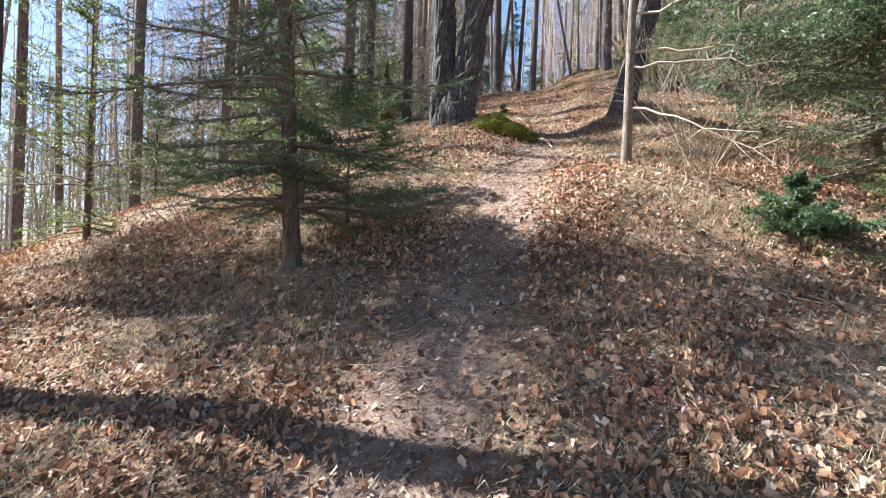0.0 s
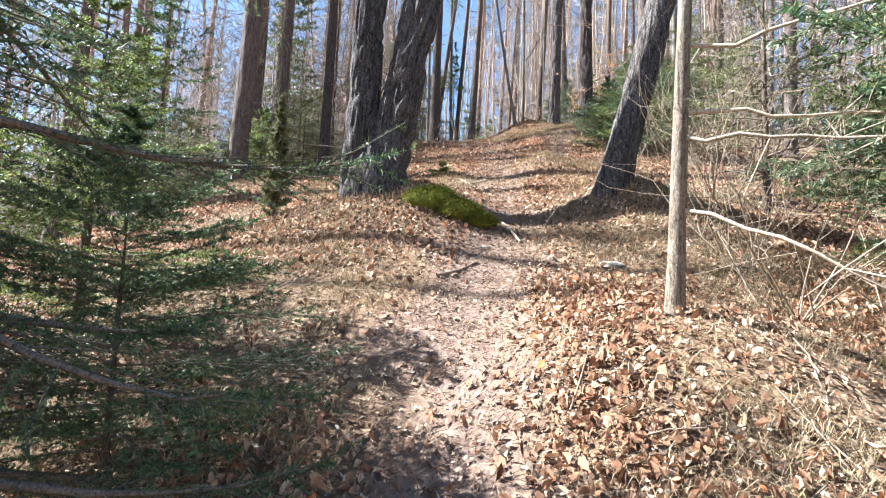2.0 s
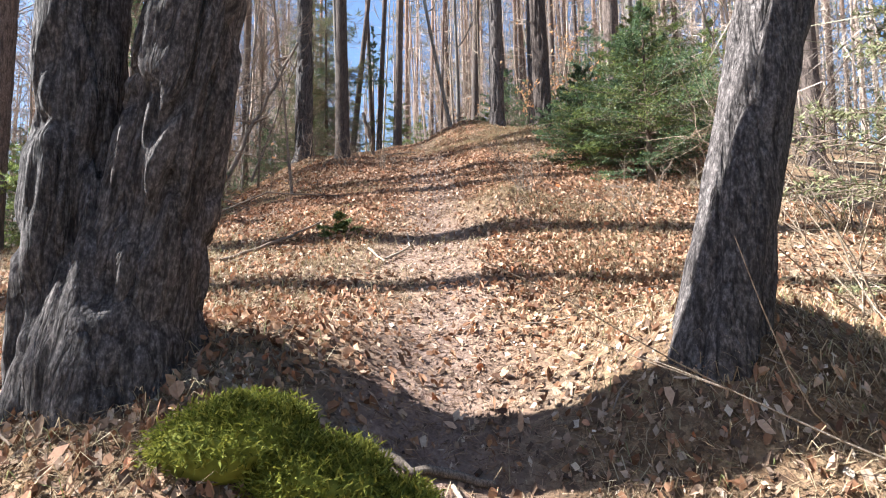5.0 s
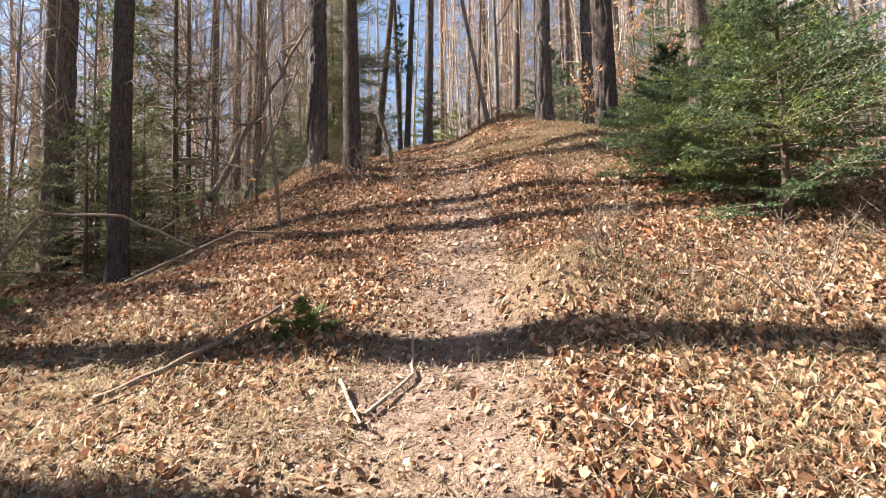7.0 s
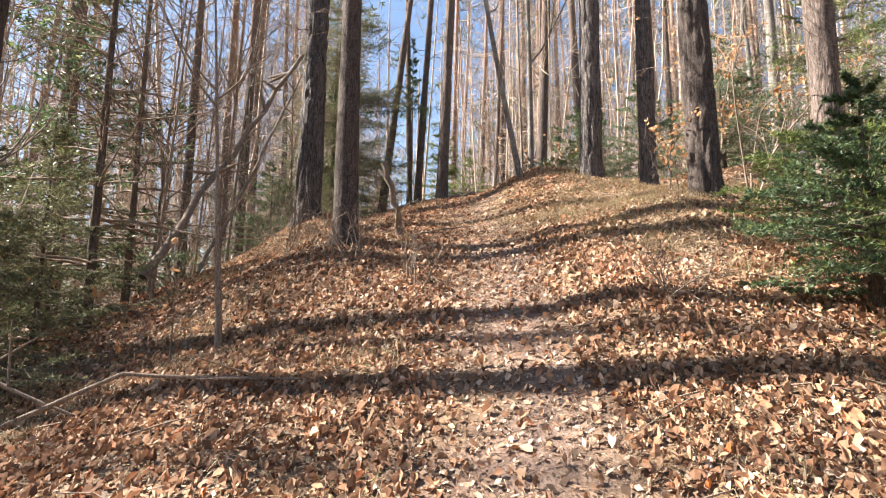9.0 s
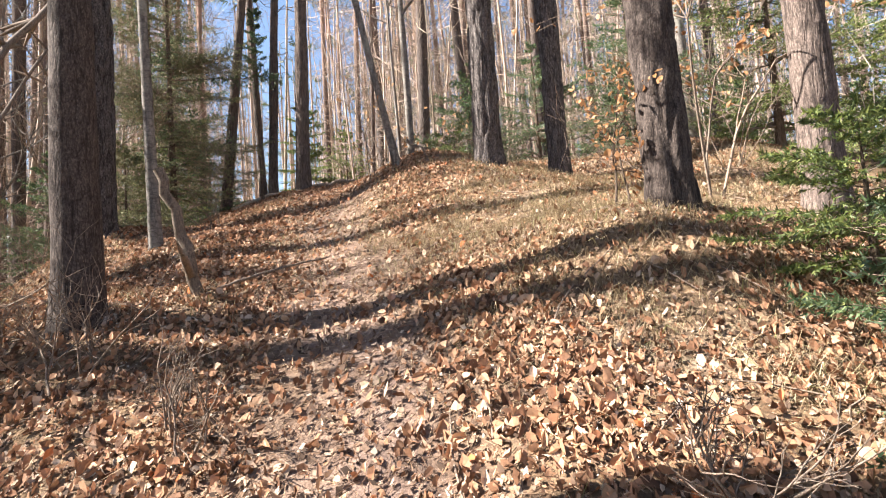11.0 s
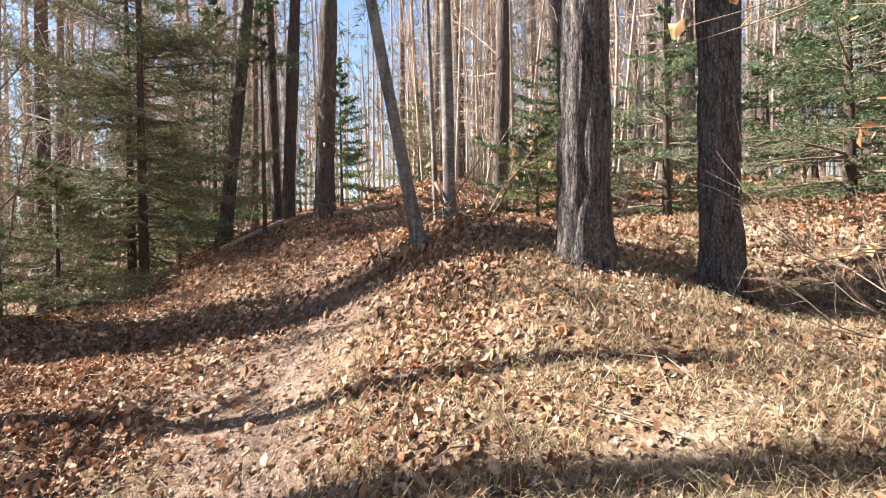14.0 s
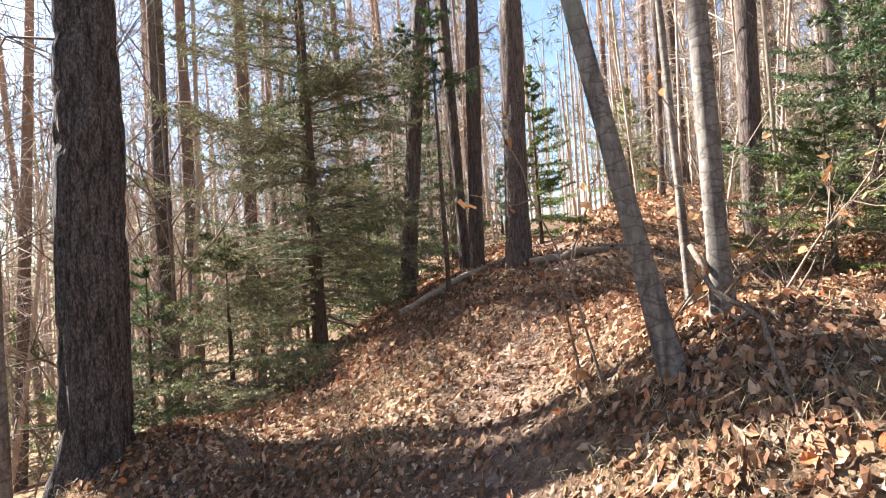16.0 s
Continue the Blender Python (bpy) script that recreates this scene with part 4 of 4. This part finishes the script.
# ---- the wood around ----
far_models = []
for k in range(9):
    hgt = (17, 19, 16, 20, 18, 15, 18, 20, 16)[k]
    t = pine(0, -60 - 3 * k, "tall straight pine with grey lower and orange upper bark", (0.2, 0.24, 0.16, 0.26, 0.22, 0.13, 0.2, 0.25, 0.17)[k], hgt, (rng.normal() * 0.012, rng.normal() * 0.012), (0, 0), 0.006, 14, None, 16, 0.55 if k < 6 else 0.14, "pine_tree", "pines of the surrounding wood")
    far_models.append(t)
placed = [(-2.7, 17.75), (-3.26, 10.87), (-4.9, 14.3), (3.5, 15.4), (-1.0, 21.3), (-2.35, 21.2)]


def free(x, y, gap):
    return all((x - a) ** 2 + (y - b) ** 2 > gap * gap for a, b in placed)


def scatter(count, xs, ys, gap, rule):
    got = []
    tries = 0
    while len(got) < count and tries < count * 40:
        tries += 1
        x, y = rng.uniform(*xs), rng.uniform(*ys)
        if rule(x, y) and free(x, y, gap):
            placed.append((x, y))
            got.append((x, y))
    return got


def off_path(x, y):
    return abs(x - path_x(y)) > 1.6 + max(0, y - 22) * 0.03


stands = scatter(42, (-24, -4.8), (2, 46), 1.5, off_path) + scatter(70, (-9, 12), (23, 60), 1.3, off_path) + scatter(24, (5.2, 24), (6, 50), 1.9, off_path)
for x, y in stands:
    k = int(rng.integers(6, 9)) if -22 < x < -4 and y < 34 else int(rng.integers(0, 6))
    s = rng.uniform(0.85, 1.15)
    z = float(ground(x, y))
    copy_thing(far_models[k], pose(x, y, z - 0.05, rng.normal() * 1.5, rng.normal() * 1.5, rng.uniform(0, 360)) @ Matrix.Scale(s, 4))
for k, t in enumerate(far_models):
    x, y = ((-8.5, 14.5), (-7.2, 9.5), (2.6, 26.5), (-10.5, 18), (7.6, 12.6), (0.9, 25.4), (-6.4, 12.4), (-5.6, 16.2), (-6.8, 7.0))[k]
    t.matrix_world = pose(x, y, float(ground(x, y)) - 0.05)

young = []
for k in range(3):
    young.append(spruce(0, -90 - 4 * k, "young green spruce in the undergrowth", (3.2, 2.2, 4.6)[k], (1.2, 1.0, 1.3)[k], 0.08, (NEEDLE_SUNLIT, NEEDLE_DARK, NEEDLE_DARK)[k], low=0.05, whorl=0.26, per_whorl=6, dense=0.45, per_twig=11, needle=(0.075, 0.022), group="young spruces of the undergrowth"))
spots = scatter(17, (-16, -4.6), (8, 40), 1.3, off_path) + scatter(26, (-6, 11), (22, 48), 1.5, off_path) + scatter(15, (5, 17), (3, 34), 1.5, off_path)
for x, y in spots[3:]:
    copy_thing(young[int(rng.integers(0, 3))], pose(x, y, float(ground(x, y)) - 0.05, 0, 0, rng.uniform(0, 360)) @ Matrix.Scale(rng.uniform(0.6, 1.3), 4))
for t, (x, y) in zip(young, spots):
    t.matrix_world = pose(x, y, float(ground(x, y)) - 0.05)

# distant trunks, brushwood and treetops, too many to count
pieces, a_far, b_far = [], [], []
for k in range(1300):
    turn, dist = rng.uniform(-1.75, 1.75), rng.uniform(30, 110)
    x, y = math.sin(turn) * dist, 8 + math.cos(turn) * dist
    if abs(x - path_x(y)) < 1.5 and y < 60:
        continue
    z, h = float(ground_plain(x, y)) - 0.3, rng.uniform(11, 19)
    lx, ly = rng.normal(size=2) * 0.02 * h
    r = rng.uniform(0.06, 0.14)
    pieces.append(tube(np.array([(x, y, z), (x + lx / 2, y + ly / 2, z + h / 2), (x + lx, y + ly, z + h)]), (r, r * 0.8, r * 0.3), 5))
    for m in range(12):
        q = np.array([x + lx, y + ly, z + h * rng.uniform(0.3, 1)]) + rng.normal(size=3) * np.array([1.1, 1.1, 0.6])
        a_far.append(q)
        b_far.append(q + rng.normal(size=3) * 0.6)
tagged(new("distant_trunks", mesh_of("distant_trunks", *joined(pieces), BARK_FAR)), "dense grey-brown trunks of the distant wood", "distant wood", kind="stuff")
tagged(new("distant_treetops", mesh_of("distant_treetops", *needle_cloud(np.array(a_far), np.array(b_far), 14, 0.5, 0.06, 1.0), NEEDLE_PINE, False)), "thin green tops of distant pines", "distant wood", kind="stuff")
spindly = []
for k in range(520):
    side = rng.random()
    if side < 0.42:
        x, y = rng.uniform(-24, -4.6), rng.uniform(9, 50)
    elif side < 0.78:
        x, y = rng.uniform(-9, 14), rng.uniform(23.5, 58)
    else:
        x, y = rng.uniform(5.4, 24), rng.uniform(5, 50)
    if not off_path(x, y):
        continue
    z, h, r = float(ground_plain(x, y)) - 0.1, rng.uniform(4.5, 12), rng.uniform(0.018, 0.05)
    lx, ly = rng.normal(size=2) * 0.06 * h
    stem = np.array([(x, y, z), (x + lx * 0.4 + rng.normal() * 0.08, y + ly * 0.4, z + h * 0.35), (x + lx * 0.7 + rng.normal() * 0.1, y + ly * 0.7, z + h * 0.7), (x + lx, y + ly, z + h)])
    spindly.append(tube(stem, (r, r * 0.8, r * 0.5, 0.005), 4))
    for m in range(int(h * 2.4)):
        f = rng.uniform(0.12, 1.0) * 3
        i = min(int(f), 2)
        q = stem[i] + (stem[i + 1] - stem[i]) * (f - i)
        turn, lg = rng.uniform(0, 2 * math.pi), rng.uniform(0.5, 1.9)
        e = q + np.array([math.cos(turn), math.sin(turn), rng.uniform(-0.25, 0.8)]) * lg
        mid = (q + e) / 2 + rng.normal(size=3) * 0.08 * lg
        spindly.append(tube(np.array([q, mid, e]), (0.011, 0.008, 0.004), 3))
        for n in range(3):
            b = (mid if n < 2 else e) + rng.normal(size=3) * 0.04
            spindly.append(tube(np.array([b, b + rng.normal(size=3) * 0.42 * lg * 0.6 + np.array([0, 0, 0.08])]), (0.006, 0.003), 3))
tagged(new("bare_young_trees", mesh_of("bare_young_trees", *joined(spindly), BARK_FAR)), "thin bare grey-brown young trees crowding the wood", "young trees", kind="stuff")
near_twigs = []
for k in range(300):
    side = rng.random()
    if side < 0.5:
        x, y = rng.uniform(-16, -4.3), rng.uniform(11, 34)
    elif side < 0.8:
        x, y = rng.uniform(-9, 10), rng.uniform(23, 40)
    else:
        x, y = rng.uniform(5, 15), rng.uniform(7, 34)
    if not off_path(x, y):
        continue
    z = float(ground_plain(x, y))
    near_twigs.append(np.stack([rng.normal(x, 0.75, 75), rng.normal(y, 0.75, 75), z + rng.uniform(0.4, 9, 75)], -1))
near_twigs = np.concatenate(near_twigs)
tagged(new("fine_twigs", mesh_of("fine_twigs", *needle_cloud(near_twigs, near_twigs + rng.normal(size=near_twigs.shape) * np.array([0.5, 0.5, 0.25]), 4, 0.75, 0.011, 1.0), TWIG_HAZE, False)), "fine dry twigs on the standing trees", "twigs", kind="stuff")
haze_a = []
for k in range(5200):
    turn, dist = rng.uniform(-1.7, 1.7), rng.uniform(26, 85)
    x, y = math.sin(turn) * dist, 8 + math.cos(turn) * dist
    if abs(x - path_x(y)) < 1.8 and y < 60:
        continue
    haze_a.append((x, y, float(ground_plain(x, y)) + rng.random() ** 1.5 * 13))
haze_a = np.array(haze_a) + rng.normal(size=(len(haze_a), 3)) * 0.2
tagged(new("distant_twigs", mesh_of("distant_twigs", *needle_cloud(haze_a, haze_a + rng.normal(size=haze_a.shape) * 1.6, 15, 1.5, 0.035, 1.0), TWIG_HAZE, False)), "fine bare branches of the distant wood", "distant wood", kind="stuff")
lines = []
for k in range(560):
    side = rng.random()
    if side < 0.4:
        x, y = rng.uniform(-22, -3.5), rng.uniform(6, 44)
    elif side < 0.75:
        x, y = rng.uniform(-8, 12), rng.uniform(22, 55)
    else:
        x, y = rng.uniform(4.6, 20), rng.uniform(4, 40)
    if not off_path(x, y) or (-9 < x < -3.2 and y < 17):
        continue
    twigs((x, y, float(ground_plain(x, y)) - 0.1), (rng.normal() * 0.3, rng.normal() * 0.3, 1), rng.uniform(0.8, 5.0), rng.uniform(0.008, 0.018), 2, lines, 0.6, 0.3)
tagged(new("undergrowth", mesh_of("undergrowth", *joined([tube(p, r, 4) for p, r in lines]), BARK_TWIG)), "bare brown undergrowth among the trees", "undergrowth", kind="stuff")


# ---- litter on the ground ----
def on_ground(n, xs, ys, chance):
    x, y = rng.uniform(*xs, n), rng.uniform(*ys, n)
    keep = rng.random(n) < chance(x, y)
    x, y = x[keep], y[keep]
    return x, y, ground(x, y), slope(x, y)


def patchy(x, y, scale, seed):
    return vnoise(np.stack([x * scale, y * scale, x * 0], -1), seed)


def leaf_chance(x, y):
    off = x - path_x(y)
    c = np.clip((np.abs(off) - 0.1) / 0.45, np.where(y < 9.2, 0.1, np.where(y < 17.5, 0.26, 0.75)), 1)
    c = c * np.where((off > 0.3) & (off < 1.3), 1.0, 0.75)
    c = c * np.clip((patchy(x, y, 1.1, 31) - 0.2) * 2.4, np.where((y > 10.5) & (off < 0), 0.6, 0.16), 1)
    c = c * np.where((off < -0.3) & (y < 9.0), 0.75, 1)
    c = c * np.where((y > 5.5) & (y < 9.2), 0.8, 1)
    c = c * np.where((x > 1.0) & (y > 15.2) & (y < 18.5), 0.3, 1) * np.where((x - 1.52) ** 2 + (y - 11.05) ** 2 < 0.14, 0.6, 1)
    return c


x, y, z, s = on_ground(500000, (-4.9, 5.0), (1.6, 22), leaf_chance)
tagged(new("leaf_litter", mesh_of("leaf_litter", *leaves(np.stack([x, y, z + rng.uniform(0.004, 0.035, len(x))], -1), 0.014 + 0.042 * rng.random(len(x)) ** 1.3, 0.8, s, 2.4), LEAF, False)), "curled brown beech and oak leaves covering the ground", "leaf litter", kind="stuff")


def crumbs(x, y, z, slopes):
    """Broken bits of leaf, needle and bark as small bent scraps."""
    n = len(x)
    turn, size, wide = rng.uniform(0, 2 * math.pi, n), 0.005 + 0.016 * rng.random(n) ** 2, rng.uniform(0.15, 0.9, n)
    d = np.stack([np.cos(turn), np.sin(turn), slopes[0] * np.cos(turn) + slopes[1] * np.sin(turn) + rng.normal(0, 0.45, n)], -1) * size[:, None]
    e = np.stack([-np.sin(turn), np.cos(turn), slopes[1] * np.cos(turn) - slopes[0] * np.sin(turn) + rng.normal(0, 0.45, n)], -1) * (size * wide)[:, None]
    c = np.stack([x, y, z + 0.006 + rng.uniform(0, 0.012, n)], -1)
    v = np.stack([c - d, c + e, c + d * rng.uniform(0.6, 1.1, (n, 1)), c - e], 1).reshape(-1, 3)
    return v, np.arange(4 * n).reshape(-1, 4)


x, y, z, s = on_ground(420000, (-3.6, 4.4), (1.6, 19.5), lambda x, y: np.clip(0.45 + 0.4 * leaf_chance(x, y), 0, 1))
tagged(new("leaf_crumbs", mesh_of("leaf_crumbs", *crumbs(x, y, z, s), LEAF_CRUMB, False)), "broken brown scraps of leaf and bark", "leaf litter", kind="stuff")


def blades(x, y, z, height, lean, width=0.004):
    """Bent grass blades of two pieces."""
    n = len(x)
    turn = rng.uniform(0, 2 * math.pi, n)
    d = np.stack([np.cos(turn), np.sin(turn), np.zeros(n)], -1)
    w = np.stack([-np.sin(turn), np.cos(turn), np.zeros(n)], -1) * width * rng.uniform(0.6, 1.3, n)[:, None]
    root = np.stack([x, y, z - 0.005], -1)
    mid = root + d * (height * lean * 0.45)[:, None] + np.array([0, 0, 1.0]) * (height * 0.55)[:, None]
    tip = root + d * (height * lean * 1.2)[:, None] + np.array([0, 0, 1.0]) * (height * (0.95 - lean * 0.45))[:, None]
    v = np.stack([root - w, root + w, mid + w * 0.8, mid - w * 0.8, tip], 1).reshape(-1, 3)
    i = (np.arange(n) * 5)[:, None]
    f = np.concatenate([i + np.array([[0, 1, 2]]), i + np.array([[0, 2, 3]]), i + np.array([[3, 2, 4]])])
    return v, f


def grass_chance(x, y):
    off = np.abs(x - path_x(y))
    c = np.clip((patchy(x, y, 1.4, 41) - 0.42) * 3.2, 0, 1) * np.clip((off - 0.35) / 0.5, 0, 1)
    c = c * np.clip(patchy(x, y, 7, 43) * 1.8 - 0.3, 0, 1)
    mound = 2.6 * np.exp(-((x - 1.9) ** 2 + (y - 16.5) ** 2) / 2.0) + 1.2 * np.exp(-((x - 2.5) ** 2 + (y - 7.6) ** 2) / 0.6) + 1.4 * np.exp(-((x - 2.2) ** 2 + (y - 10.1) ** 2) / 0.5) + np.exp(-((x - 1.52) ** 2 + (y - 11.05) ** 2) / 0.12) + np.exp(-((x - 2.0) ** 2 + (y - 14.4) ** 2) / 0.5) + np.exp(-((x - 2.5) ** 2 + (y - 11.3) ** 2) / 0.8) + np.exp(-((x + 0.2) ** 2 + (y - 9.6) ** 2) / 0.9)
    verge = np.exp(-((x + 0.1) ** 2) / 0.8) * (y < 7.6) + np.exp(-((x - 2.9) ** 2) / 0.7) * (y < 8.5)
    return np.clip(c * 0.8 + mound * 0.8 * np.clip(patchy(x, y, 5, 45) * 2 - 0.4, 0, 1) + verge * 0.5 * np.clip(patchy(x, y, 5, 47) * 2 - 0.5, 0, 1), 0, 1)


x, y, z, s = on_ground(620000, (-3.6, 4.6), (1.6, 20), grass_chance)
tagged(new("dry_grass", mesh_of("dry_grass", *blades(x, y, z, rng.uniform(0.03, 0.12, len(x)), rng.uniform(0.5, 1.6, len(x)), 0.0016), STRAW, False)), "flattened straw-coloured dry grass", "grass", kind="stuff")
x, y, z, s = on_ground(260000, (-2.8, 4.2), (1.0, 20), lambda x, y: np.clip(1.1 - np.abs(x - path_x(y)) / 1.6, np.where(y < 9.5, 0.75, 0.25), 1))
a = np.stack([x, y, z + 0.012], -1)
turn = rng.uniform(0, 2 * math.pi, len(x))
d = np.stack([np.cos(turn), np.sin(turn), s[0] * np.cos(turn) + s[1] * np.sin(turn)], -1)
tagged(new("needle_litter", mesh_of("needle_litter", *needle_cloud(a, a + d * 0.02, 1, 0.06, 0.0035, 0.12), NEEDLE_LITTER, False)), "fallen brown pine needles on the path", "needle litter", kind="stuff")
x, y, z, s = on_ground(36000, (-6, 6), (21.5, 33), lambda x, y: np.clip((np.abs(x - path_x(y)) - 0.15) / 0.5, 0.1, 0.9))
tagged(new("leaf_litter", mesh_of("leaf_litter", *leaves(np.stack([x, y, z + rng.uniform(0.005, 0.04, len(x))], -1), rng.uniform(0.05, 0.1, len(x)), 0.5, s, 1.5), LEAF, False)), "brown leaves along the upper path", "leaf litter", kind="stuff")
x, y, z, s = on_ground(900, (-3.5, 4.5), (1, 20.5), lambda x, y: np.clip((np.abs(x - path_x(y)) + 0.25) / 1.2, 0.1, 1))
sticks = []
for px, py, pz in zip(x, y, z):
    turn, lg, r = rng.uniform(0, 2 * math.pi), rng.uniform(0.08, 0.4), rng.uniform(0.002, 0.005)
    q = np.array([(px + math.cos(turn) * lg * e, py + math.sin(turn) * lg * e, 0) for e in (-0.5, 0, 0.5)]) + rng.normal(size=(3, 3)) * 0.012
    q[:, 2] = ground(q[:, 0], q[:, 1]) + 0.015 + rng.uniform(0, 0.03, 3)
    sticks.append(tube(q, (r, r, r * 0.5), 4))
tagged(new("twig_litter", mesh_of("twig_litter", *joined(sticks), BARK_TWIG)), "small dry twigs scattered over the litter", "twigs", kind="stuff")
